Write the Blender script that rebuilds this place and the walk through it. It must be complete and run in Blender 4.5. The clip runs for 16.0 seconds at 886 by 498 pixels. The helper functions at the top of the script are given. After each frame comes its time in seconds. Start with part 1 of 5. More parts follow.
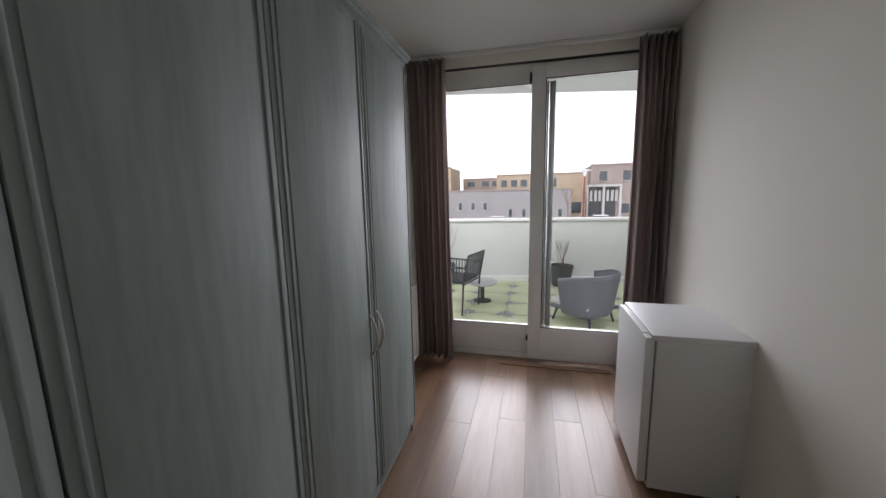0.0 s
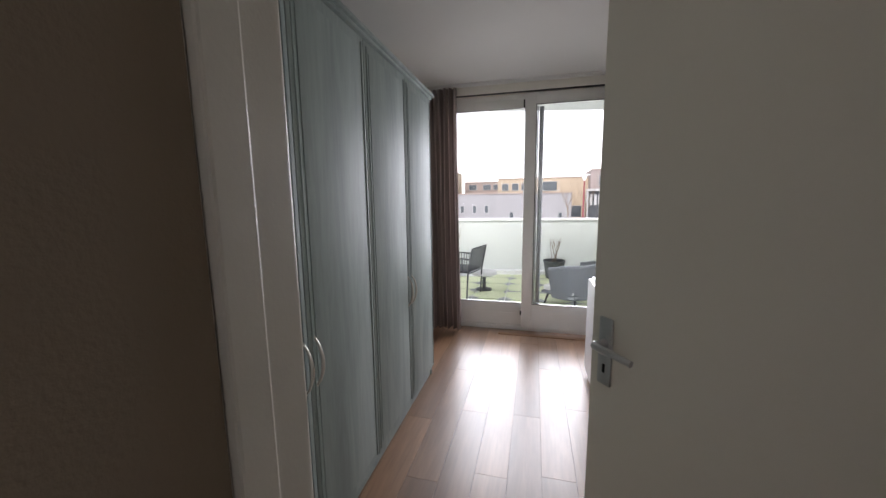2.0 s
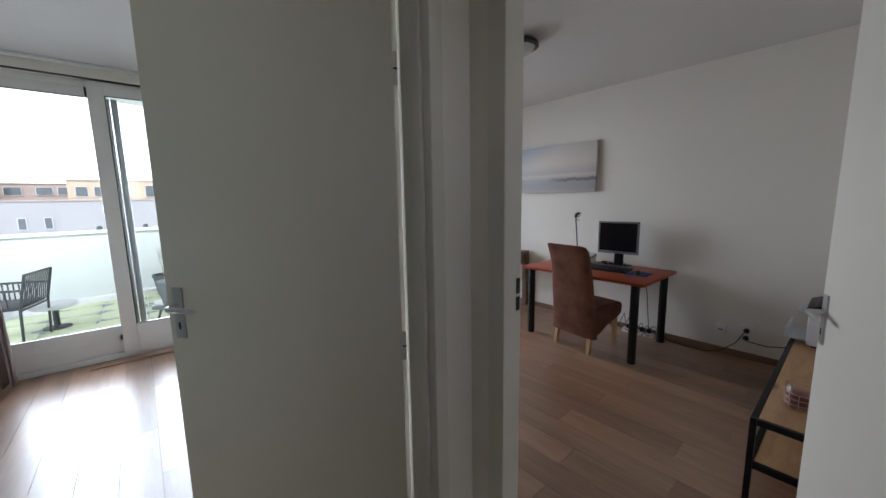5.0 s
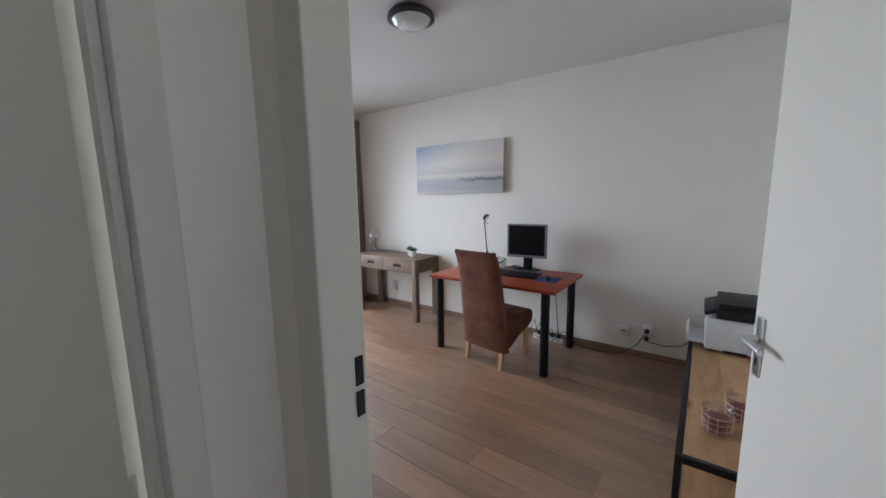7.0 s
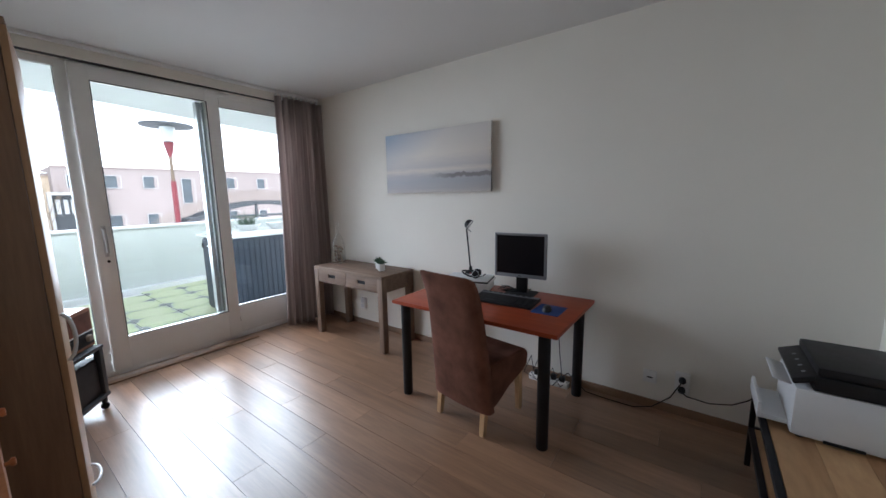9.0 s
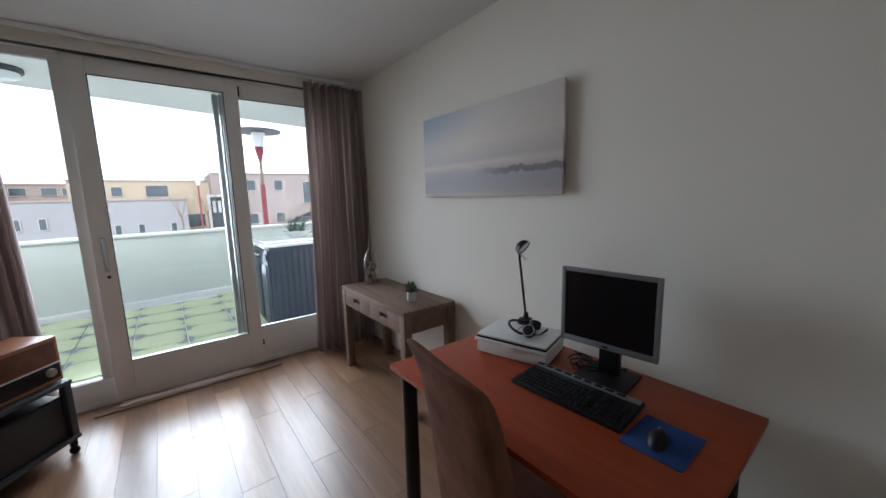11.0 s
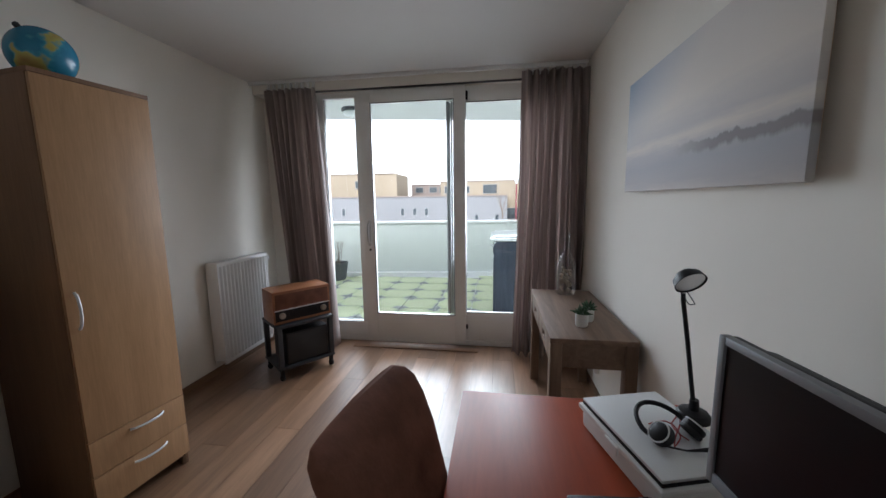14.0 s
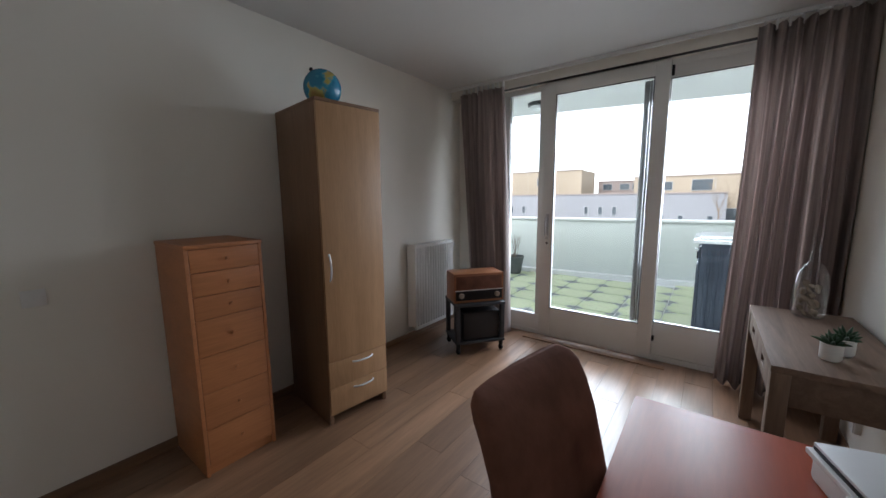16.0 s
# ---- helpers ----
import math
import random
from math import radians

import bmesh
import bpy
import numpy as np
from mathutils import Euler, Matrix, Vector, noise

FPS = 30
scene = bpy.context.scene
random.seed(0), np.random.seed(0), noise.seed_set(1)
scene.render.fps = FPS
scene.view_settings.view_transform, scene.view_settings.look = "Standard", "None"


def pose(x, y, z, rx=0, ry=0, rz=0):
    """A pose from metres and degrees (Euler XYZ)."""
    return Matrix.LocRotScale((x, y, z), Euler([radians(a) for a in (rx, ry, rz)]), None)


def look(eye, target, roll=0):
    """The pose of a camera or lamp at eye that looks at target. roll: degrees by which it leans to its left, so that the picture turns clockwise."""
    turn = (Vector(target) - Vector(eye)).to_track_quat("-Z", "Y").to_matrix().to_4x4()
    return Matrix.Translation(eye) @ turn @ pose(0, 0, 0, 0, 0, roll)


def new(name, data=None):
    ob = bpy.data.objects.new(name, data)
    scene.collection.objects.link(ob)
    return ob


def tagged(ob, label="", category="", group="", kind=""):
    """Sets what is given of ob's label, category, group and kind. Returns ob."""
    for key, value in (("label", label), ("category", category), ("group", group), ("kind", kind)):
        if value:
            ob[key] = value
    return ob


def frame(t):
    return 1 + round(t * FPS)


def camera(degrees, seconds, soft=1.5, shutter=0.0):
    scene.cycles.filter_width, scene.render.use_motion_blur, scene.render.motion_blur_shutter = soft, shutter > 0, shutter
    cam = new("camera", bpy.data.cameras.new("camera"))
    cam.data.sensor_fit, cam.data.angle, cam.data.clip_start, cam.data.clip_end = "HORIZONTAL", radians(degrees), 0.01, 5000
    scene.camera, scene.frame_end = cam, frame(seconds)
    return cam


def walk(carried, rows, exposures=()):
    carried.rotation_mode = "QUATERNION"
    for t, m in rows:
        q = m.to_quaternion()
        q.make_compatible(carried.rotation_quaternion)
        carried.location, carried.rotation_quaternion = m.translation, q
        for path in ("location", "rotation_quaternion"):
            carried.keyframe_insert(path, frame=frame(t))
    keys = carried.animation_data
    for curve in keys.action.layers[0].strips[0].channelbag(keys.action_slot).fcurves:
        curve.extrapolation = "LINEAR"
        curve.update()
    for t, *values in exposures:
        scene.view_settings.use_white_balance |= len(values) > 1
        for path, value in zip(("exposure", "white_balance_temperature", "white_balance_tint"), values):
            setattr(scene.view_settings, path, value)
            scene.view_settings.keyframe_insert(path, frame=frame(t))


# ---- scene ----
cam = camera(102.5, 16.0)
SKY, LIGHT = 0.15, 7.0
EXPOSURES = [(0, 0.9, 6600, 21), (0.5, 1.1, 6600, 21), (1, 1.4, 6600, 21), (1.5, 1.55, 6550, 20), (2.2, 1.5, 6550, 21), (3, 1.65, 6400, 16), (4, 1.95, 6030, 15), (5.2, 1.8, 5950, 13), (7.3, 2.45, 5720, 12), (8, 2.2, 5720, 12), (8.7, 2.0, 5770, 12), (10.8, 1.5, 5920, 12), (12.5, 1.3, 6080, 12), (14, 1.5, 5980, 12), (16, 1.5, 5960, 12)]
PATH = [
    (0, (0.36, -0.018, 1.545), (-0.125, 1.898, 1.243), -1.1),
    (0.5, (0.438, -0.226, 1.556), (-0.113, 1.673, 1.257), -1.1),
    (1, (0.478, -0.416, 1.573), (-0.1, 1.475, 1.271), -0.9),
    (1.5, (0.483, -0.568, 1.538), (-0.094, 1.325, 1.251), -1.0),
    (2, (0.449, -0.784, 1.526), (-0.042, 1.134, 1.241), -0.7),
    (2.5, (0.453, -0.968, 1.517), (0.253, 1.003, 1.243), -0.7),
    (3, (0.45, -1.135, 1.514), (0.612, 0.839, 1.239), -0.9),
    (3.5, (0.47, -1.228, 1.491), (0.958, 0.692, 1.22), -0.6),
    (4, (0.507, -1.288, 1.5), (1.312, 0.52, 1.216), -0.9),
    (4.5, (0.54, -1.319, 1.502), (1.627, 0.335, 1.218), -0.9),
    (5, (0.569, -1.358, 1.498), (1.853, 0.15, 1.22), -1.0),
    (7.5, (1.242, -1.067, 1.507), (2.848, 0.088, 1.215), -0.9),
    (8, (1.448, -1.005, 1.529), (3.056, 0.146, 1.232), -1.0),
    (8.5, (1.659, -0.929, 1.516), (3.272, 0.215, 1.222), -0.8),
    (11, (2.969, -0.432, 1.557), (4.188, 1.127, 1.266), -1.4),
    (11.5, (3.197, -0.401, 1.552), (4.278, 1.258, 1.265), -1.1),
    (12, (3.419, -0.389, 1.558), (4.256, 1.405, 1.273), -1.1),
    (12.5, (3.58, -0.356, 1.546), (4.137, 1.544, 1.266), -0.9),
    (13, (3.727, -0.301, 1.552), (4.009, 1.659, 1.27), -0.8),
    (13.5, (3.817, -0.306, 1.542), (3.83, 1.674, 1.261), -0.8),
    (14, (3.898, -0.325, 1.524), (3.6, 1.633, 1.249), -0.7),
    (14.5, (3.952, -0.346, 1.505), (3.328, 1.535, 1.232), -0.6),
    (15, (3.973, -0.364, 1.499), (3.094, 1.411, 1.222), -0.5),
    (15.5, (3.959, -0.368, 1.492), (2.905, 1.309, 1.213), -0.5),
    (16, (3.936, -0.377, 1.474), (2.747, 1.207, 1.197), -0.4),
]
walk(cam, [(t, look(eye, target, roll)) for t, eye, target, roll in PATH], exposures=EXPOSURES)


# ---- world and light ----
world = bpy.data.worlds.new("world")
scene.world = world
world.use_nodes = True
wn, wl = world.node_tree.nodes, world.node_tree.links
wn.clear()
sky = wn.new("ShaderNodeTexSky")
sky.sky_type, sky.sun_disc = "NISHITA", False
sky.sun_elevation, sky.sun_rotation = radians(48), radians(200)
sky.air_density, sky.dust_density, sky.ozone_density = 1.0, 0.6, 1.0
pale = wn.new("ShaderNodeHueSaturation")
pale.inputs["Saturation"].default_value = 0.18
back = wn.new("ShaderNodeBackground")
back.inputs["Strength"].default_value = SKY
out = wn.new("ShaderNodeOutputWorld")
wl.new(sky.outputs[0], pale.inputs["Color"])
wl.new(pale.outputs[0], back.inputs["Color"])
wl.new(back.outputs[0], out.inputs["Surface"])

sun = new("sun", bpy.data.lights.new("sun", "SUN"))
sun.data.energy, sun.data.angle, sun.data.color = 1.4, radians(20), (1.0, 0.97, 0.93)
sun.matrix_world = look((0, 0, 0), (0.3, 0.85, -1.0))


def window_light(name, x0, x1, z0, z1, watts):
    """Sky light that slopes in through one opening from just outside it."""
    lamp = bpy.data.lights.new(name, "AREA")
    lamp.shape, lamp.size, lamp.size_y, lamp.energy, lamp.color = "RECTANGLE", x1 - x0, z1 - z0, watts, (0.875, 0.925, 0.985)
    lamp.spread = radians(128)     # the balcony above hides the high sky
    ob = new(name, lamp)
    ob.matrix_world = pose((x0 + x1) / 2, 3.88, (z0 + z1) / 2, -60, 0, 0)
    return ob


window_light("skylight_bedroom", -0.58, 1.29, 0.55, 2.45, LIGHT * 2.65)
window_light("skylight_study", 2.1, 4.50, 0.55, 2.45, LIGHT * 3.75)


# ---- materials ----
def shader(name, rough=0.5, metal=0.0, spec=0.5):
    m = bpy.data.materials.new(name)
    m.use_nodes = True
    b = m.node_tree.nodes["Principled BSDF"]
    b.inputs["Roughness"].default_value, b.inputs["Metallic"].default_value = rough, metal
    b.inputs["Specular IOR Level"].default_value = spec
    return m, m.node_tree.nodes, m.node_tree.links, b


def ramp_node(n, stops):
    r = n.new("ShaderNodeValToRGB")
    while len(r.color_ramp.elements) < len(stops):
        r.color_ramp.elements.new(0.5)
    for e, (p, c) in zip(r.color_ramp.elements, stops):
        e.position, e.color = p, (*c, 1)
    return r


def coords(n, l, scale=(1, 1, 1), kind="Object"):
    tc, mp = n.new("ShaderNodeTexCoord"), n.new("ShaderNodeMapping")
    mp.inputs["Scale"].default_value = scale
    l.new(tc.outputs[kind], mp.inputs["Vector"])
    return mp.outputs[0]


def noise_node(n, l, vec, scale, detail=4.0, rough=0.55, distort=0.0):
    t = n.new("ShaderNodeTexNoise")
    t.inputs["Scale"].default_value, t.inputs["Detail"].default_value = scale, detail
    t.inputs["Roughness"].default_value, t.inputs["Distortion"].default_value = rough, distort
    l.new(vec, t.inputs["Vector"])
    return t.outputs[0]


def bump_node(n, l, b, height, strength, distance=0.002):
    k = n.new("ShaderNodeBump")
    k.inputs["Strength"].default_value, k.inputs["Distance"].default_value = strength, distance
    l.new(height, k.inputs["Height"])
    l.new(k.outputs[0], b.inputs["Normal"])


def dark(c, f):
    return tuple(v * f for v in c)


def paint(name, c, rough=0.5, vary=0.06, scale=3.0, grain=180.0, bump=0.15, metal=0.0, spec=0.5):
    """Paint, plastic, plaster or metal with faint large stains and a fine grain."""
    m, n, l, b = shader(name, rough, metal, spec)
    v = coords(n, l)
    r = ramp_node(n, [(0.3, dark(c, 1 - vary)), (0.7, c)])
    l.new(noise_node(n, l, v, scale, 5), r.inputs[0])
    l.new(r.outputs[0], b.inputs["Base Color"])
    if bump:
        bump_node(n, l, b, noise_node(n, l, v, grain, 3), bump)
    rr = n.new("ShaderNodeMapRange")
    rr.inputs["To Min"].default_value, rr.inputs["To Max"].default_value = max(0.02, rough - 0.06), min(1, rough + 0.08)
    l.new(noise_node(n, l, v, scale * 2.3, 4), rr.inputs["Value"])
    l.new(rr.outputs[0], b.inputs["Roughness"])
    return m


def wood(name, light, deep, along=(18, 1.2, 18), rough=0.4, tint=0.0, bump=0.2, fine=9.0, spec=0.5, coat=0.0, streak=0.5):
    """Wood grain stretched along one axis; tint: how much single pieces differ."""
    m, n, l, b = shader(name, rough, spec=spec)
    b.inputs["Coat Weight"].default_value, b.inputs["Coat Roughness"].default_value = coat, 0.31
    b.inputs["Coat IOR"].default_value = 1.8
    v = coords(n, l, along)
    info = n.new("ShaderNodeObjectInfo")
    add = n.new("ShaderNodeVectorMath")
    add.operation = "MULTIPLY_ADD"
    add.inputs[1].default_value = (37, 53, 29)
    l.new(info.outputs["Random"], add.inputs[0])
    l.new(v, add.inputs[2])
    r = ramp_node(n, [(0.25, deep), (0.5, tuple((p + q) / 2 for p, q in zip(light, deep))), (0.75, light)])
    g = noise_node(n, l, add.outputs[0], 1.0, 6, 0.6, 0.8)
    l.new(g, r.inputs[0])
    f = noise_node(n, l, add.outputs[0], fine, 3, 0.6)
    mix = n.new("ShaderNodeMix")
    mix.data_type, mix.blend_type = "RGBA", "MULTIPLY"
    mix.inputs["Factor"].default_value = streak
    fr = ramp_node(n, [(0.3, (0.72, 0.7, 0.68)), (0.65, (1, 1, 1))])
    l.new(f, fr.inputs[0])
    l.new(r.outputs[0], mix.inputs["A"])
    l.new(fr.outputs[0], mix.inputs["B"])
    hs = n.new("ShaderNodeHueSaturation")
    mr = n.new("ShaderNodeMapRange")
    mr.inputs["To Min"].default_value, mr.inputs["To Max"].default_value = 1 - tint, 1 + tint
    l.new(info.outputs["Random"], mr.inputs["Value"])
    l.new(mr.outputs[0], hs.inputs["Value"])
    l.new(mix.outputs["Result"], hs.inputs["Color"])
    l.new(hs.outputs[0], b.inputs["Base Color"])
    bump_node(n, l, b, f, bump, 0.001)
    return m


def knotty(m, scale=(3.2, 7.5, 7.5)):
    """Adds scattered dark oval knots to a wood."""
    n, l = m.node_tree.nodes, m.node_tree.links
    b = n["Principled BSDF"]
    vo = n.new("ShaderNodeTexVoronoi")
    vo.inputs["Scale"].default_value = 1.0
    l.new(coords(n, l, scale), vo.inputs["Vector"])
    r = ramp_node(n, [(0.05, (0.16, 0.10, 0.06)), (0.12, (0.62, 0.52, 0.42)), (0.26, (1, 1, 1))])
    l.new(vo.outputs["Distance"], r.inputs[0])
    mix = n.new("ShaderNodeMix")
    mix.data_type, mix.blend_type = "RGBA", "MULTIPLY"
    mix.inputs["Factor"].default_value = 0.85
    l.new(b.inputs["Base Color"].links[0].from_socket, mix.inputs["A"])
    l.new(r.outputs[0], mix.inputs["B"])
    l.new(mix.outputs["Result"], b.inputs["Base Color"])
    return m


def clear_glass(name, tint=(0.97, 0.99, 0.98), ior=1.35):
    """A thin pane: clear, with a mirror gloss at grazing angles."""
    m, n, l, b = shader(name)
    n.remove(b)
    tr, gl, mx, fr = n.new("ShaderNodeBsdfTransparent"), n.new("ShaderNodeBsdfGlossy"), n.new("ShaderNodeMixShader"), n.new("ShaderNodeFresnel")
    tr.inputs[0].default_value = (*tint, 1)
    gl.inputs["Roughness"].default_value = 0.01
    fr.inputs[0].default_value = ior
    l.new(fr.outputs[0], mx.inputs[0])
    l.new(tr.outputs[0], mx.inputs[1])
    l.new(gl.outputs[0], mx.inputs[2])
    l.new(mx.outputs[0], n["Material Output"].inputs["Surface"])
    return m


M_WALL = paint("wall_paint", (0.83, 0.80, 0.725), 0.75, 0.04, 1.2, 260, 0.12)
M_CEIL = paint("ceiling_paint", (0.70, 0.69, 0.67), 0.85, 0.03, 1.5, 120, 0.4)
M_FRAME = paint("white_frame_paint", (0.85, 0.85, 0.82), 0.35, 0.05, 4, 150, 0.05)
M_DOOR = paint("door_paint", (0.73, 0.70, 0.61), 0.45, 0.04, 2, 160, 0.08)
M_STEEL_FRAME = paint("door_frame_paint", (0.69, 0.665, 0.59), 0.4, 0.05, 3, 200, 0.1)
M_PLANK = wood("laminate_oak", (0.37, 0.212, 0.122), (0.165, 0.088, 0.047), (7, 0.6, 7), 0.36, 0.24, 0.05, 8, 0.5, 0.6, 0.75)
M_SKIRT = wood("skirting_wood", (0.30, 0.19, 0.12), (0.19, 0.115, 0.07), (12, 1, 12), 0.45, 0.05)
M_GLASS = clear_glass("window_glass")
M_RUBBER = paint("black_rubber", (0.02, 0.02, 0.022), 0.6, 0.2, 8)
M_ALU = paint("aluminium_track", (0.45, 0.47, 0.48), 0.35, 0.08, 6, 200, 0.05, 0.6)
M_CHROME = paint("brushed_metal", (0.62, 0.62, 0.62), 0.3, 0.06, 10, 300, 0.05, 1.0)
M_BLACK = paint("black_plastic", (0.011, 0.011, 0.013), 0.48, 0.2, 12, 300, 0.1, spec=0.3)
M_JOINT = paint("floor_underlay", (0.10, 0.062, 0.038), 0.8, 0.1)
M_SOFFIT = paint("soffit_plaster", (0.72, 0.73, 0.72), 0.85, 0.06, 1.0, 80, 0.4)
M_PARAPET = paint("parapet_render", (0.565, 0.60, 0.58), 0.85, 0.07, 0.9, 60, 0.5)
M_COPING = paint("parapet_coping", (0.74, 0.75, 0.75), 0.7, 0.1, 2.0, 60, 0.4)


# ---- builders ----
def cuboid(bm, x0, x1, y0, y1, z0, z1, bevel=0.0, m=None):
    made = bmesh.ops.create_cube(bm, size=1.0)["verts"]
    for v in made:
        v.co = Vector((x0 + (v.co.x + 0.5) * (x1 - x0), y0 + (v.co.y + 0.5) * (y1 - y0), z0 + (v.co.z + 0.5) * (z1 - z0)))
    if m is not None:
        bmesh.ops.transform(bm, matrix=m, verts=made)
    if bevel:
        edges = list({e for v in made for e in v.link_edges})
        bmesh.ops.bevel(bm, geom=edges, offset=bevel, segments=2, affect="EDGES", profile=0.6)
    return bm


def block(x0, x1, y0, y1, z0, z1, bevel=0.0, m=None):
    return cuboid(bmesh.new(), x0, x1, y0, y1, z0, z1, bevel, m)


def lathe(profile, steps=24, bm=None, m=None, closed=False):
    """Turns a profile of (radius, height) round z."""
    bm = bm or bmesh.new()
    rings = []
    for r, z in profile:
        rings.append([bm.verts.new((r * math.cos(2 * math.pi * i / steps), r * math.sin(2 * math.pi * i / steps), z)) for i in range(steps)])
    for a, b in zip(rings, rings[1:]):
        for i in range(steps):
            bm.faces.new((a[i], a[(i + 1) % steps], b[(i + 1) % steps], b[i]))
    if profile[0][0] > 1e-5:
        bm.faces.new(list(reversed(rings[0])))
    if profile[-1][0] > 1e-5:
        bm.faces.new(rings[-1])
    if m is not None:
        bmesh.ops.transform(bm, matrix=m, verts=[v for ring in rings for v in ring])
    return bm


def tube(points, radius, sides=8, bm=None):
    """A round rod or cable along points."""
    bm = bm or bmesh.new()
    pts = [Vector(p) for p in points]
    rings, side = [], None
    for i, p in enumerate(pts):
        d = (pts[min(i + 1, len(pts) - 1)] - pts[max(i - 1, 0)]).normalized()
        if side is None:
            side = d.orthogonal().normalized()
        side = (side - d * side.dot(d)).normalized()
        up = d.cross(side)
        r = radius[i] if isinstance(radius, (list, tuple)) else radius
        rings.append([bm.verts.new(p + r * (math.cos(2 * math.pi * k / sides) * side + math.sin(2 * math.pi * k / sides) * up)) for k in range(sides)])
    for a, b in zip(rings, rings[1:]):
        for k in range(sides):
            bm.faces.new((a[k], a[(k + 1) % sides], b[(k + 1) % sides], b[k]))
    bm.faces.new(list(reversed(rings[0])))
    bm.faces.new(rings[-1])
    return bm


def mesh_of(name, bm, material, smooth=35):
    bmesh.ops.recalc_face_normals(bm, faces=bm.faces)
    me = bpy.data.meshes.new(name)
    bm.to_mesh(me)
    bm.free()
    for mt in material if isinstance(material, (list, tuple)) else (material,):
        me.materials.append(mt)
    if smooth:
        for p in me.polygons:
            p.use_smooth = True
        me.set_sharp_from_angle(angle=radians(smooth))
    return me


def part(name, bm, material, parent=None, label="", smooth=35):
    ob = new(name, mesh_of(name, bm, material, smooth))
    ob.parent = parent
    return tagged(ob, label)


def thing(name, label, category, m=None, group="", kind=""):
    ob = new(name)
    ob.empty_display_size = 0.1
    ob.matrix_world = m or Matrix()
    return tagged(ob, label, category, group, kind)


def structure(name, bm, material, label, category=""):
    return tagged(part(name, bm, material, None, "", 0), label, category, kind="structure")


# ---- plan ----
CEIL = 2.70
WX, EX = 1.44, 4.675     # study, west and east wall
SY = -1.62                # study, south wall
BX, PX = -0.75, 1.365     # bedroom, west wall and partition
NY = 3.30                 # facade line, inside
HY, RY = -0.60, -0.49     # bedroom's south wall, hall side and room side
D1, D2 = 0.22, 1.17       # bedroom doorway
E1, E2 = -1.58, -0.735     # study doorway
DOOR_H = 2.33
JX, KX0 = 1.325, 1.392    # thinner wall round the study doorway

# walls
bm = bmesh.new()
cuboid(bm, BX - 0.1, D1 - 0.044, HY, RY, 0, CEIL)
cuboid(bm, D2 + 0.044, JX, HY, RY, 0, CEIL)
cuboid(bm, JX + 0.0005, PX, -0.499, RY, 0, CEIL)
cuboid(bm, D1 - 0.044, D2 + 0.044, HY, RY, DOOR_H + 0.029, CEIL)
structure("wall_bedroom_south", bm, M_WALL, "off-white painted wall with the bedroom doorway", "wall")
bm = bmesh.new()
cuboid(bm, PX, WX, -0.5, NY, 0, CEIL)
cuboid(bm, JX, KX0, E2 + 0.059, -0.5, 0, CEIL)
cuboid(bm, JX, KX0, SY, E1 - 0.029, 0, CEIL)
cuboid(bm, JX, KX0, E1 - 0.029, E2 + 0.059, DOOR_H + 0.029, CEIL)
structure("wall_partition", bm, M_WALL, "off-white painted partition between bedroom and study", "wall")
structure("wall_pipe_casing", block(BX, -0.345, RY, -0.225, 0, CEIL), M_WALL, "off-white boxed pipe casing beside the wardrobe", "wall")
structure("wall_bedroom_west", block(BX - 0.1, BX, RY, NY, 0, CEIL), M_WALL, "off-white painted wall behind the wardrobe", "wall")
structure("wall_east", block(EX, EX + 0.15, SY - 0.1, NY, 0, CEIL), M_WALL, "white painted wall beside the desk", "wall")
structure("wall_study_south", block(JX, EX, SY - 0.1, SY, 0, CEIL), M_WALL, "white painted wall behind the low cabinet", "wall")
bm = bmesh.new()
cuboid(bm, 0.02, 0.48, -2.5, -2.4, 0, CEIL)
cuboid(bm, 0.90, JX, -2.5, -2.4, 0, CEIL)
# Gap between these two is an unseen opening, added to brighten the hall.
cuboid(bm, 0.48, 0.90, -2.5, -2.4, 0, 1.66)
cuboid(bm, 0.48, 0.90, -2.5, -2.4, 2.15, CEIL)
structure("wall_hall_south_light_gap", bm, M_WALL, "off-white painted hall wall", "wall")
structure("wall_hall_east", block(JX, WX, -2.5, SY - 0.1, 0, CEIL), M_WALL, "off-white painted hall wall", "wall")
# One brown base colour, much darker than M_WALL on the other walls.
structure("wall_hall_west", block(0.02, 0.2225, -2.4, -0.582, 0, CEIL - 0.001), paint("taupe_hall_wall", (0.27, 0.215, 0.155), 0.8, 0.06, 1.2, 220, 0.35), "taupe-brown hall wall", "wall")
structure("ceiling", block(-1.1, EX + 0.15, -2.5, NY + 0.2, CEIL, CEIL + 0.2), M_CEIL, "white painted plaster ceiling", "ceiling")
# facade masonry
bm = bmesh.new()
cuboid(bm, -1.0, EX + 0.3, NY, NY + 0.2, 2.60, CEIL - 0.002)
cuboid(bm, -1.0, -0.66, NY, NY + 0.2, 0, 2.60)
cuboid(bm, PX - 0.02, 1.70, NY, NY + 0.2, 0, 2.60)
cuboid(bm, 4.60, EX + 0.3, NY, NY + 0.2, 0, 2.60)
structure("wall_facade", bm, M_WALL, "painted facade wall round the sliding doors", "wall")
bm = bmesh.new()
cuboid(bm, BX, PX, 3.13, NY, 2.60, CEIL, 0.004)
structure("lintel_bedroom", bm, M_WALL, "white boxed lintel above the sliding door", "trim")
bm = bmesh.new()
cuboid(bm, WX, EX, 3.13, NY, 2.60, CEIL, 0.004)
structure("lintel_study", bm, M_WALL, "white boxed lintel above the sliding door", "trim")


def skirting(name, x0, x1, y0, y1):
    structure(name, block(x0, x1, y0, y1, 0, 0.06, 0.003), M_SKIRT, "low brown wooden skirting board", "baseboard")


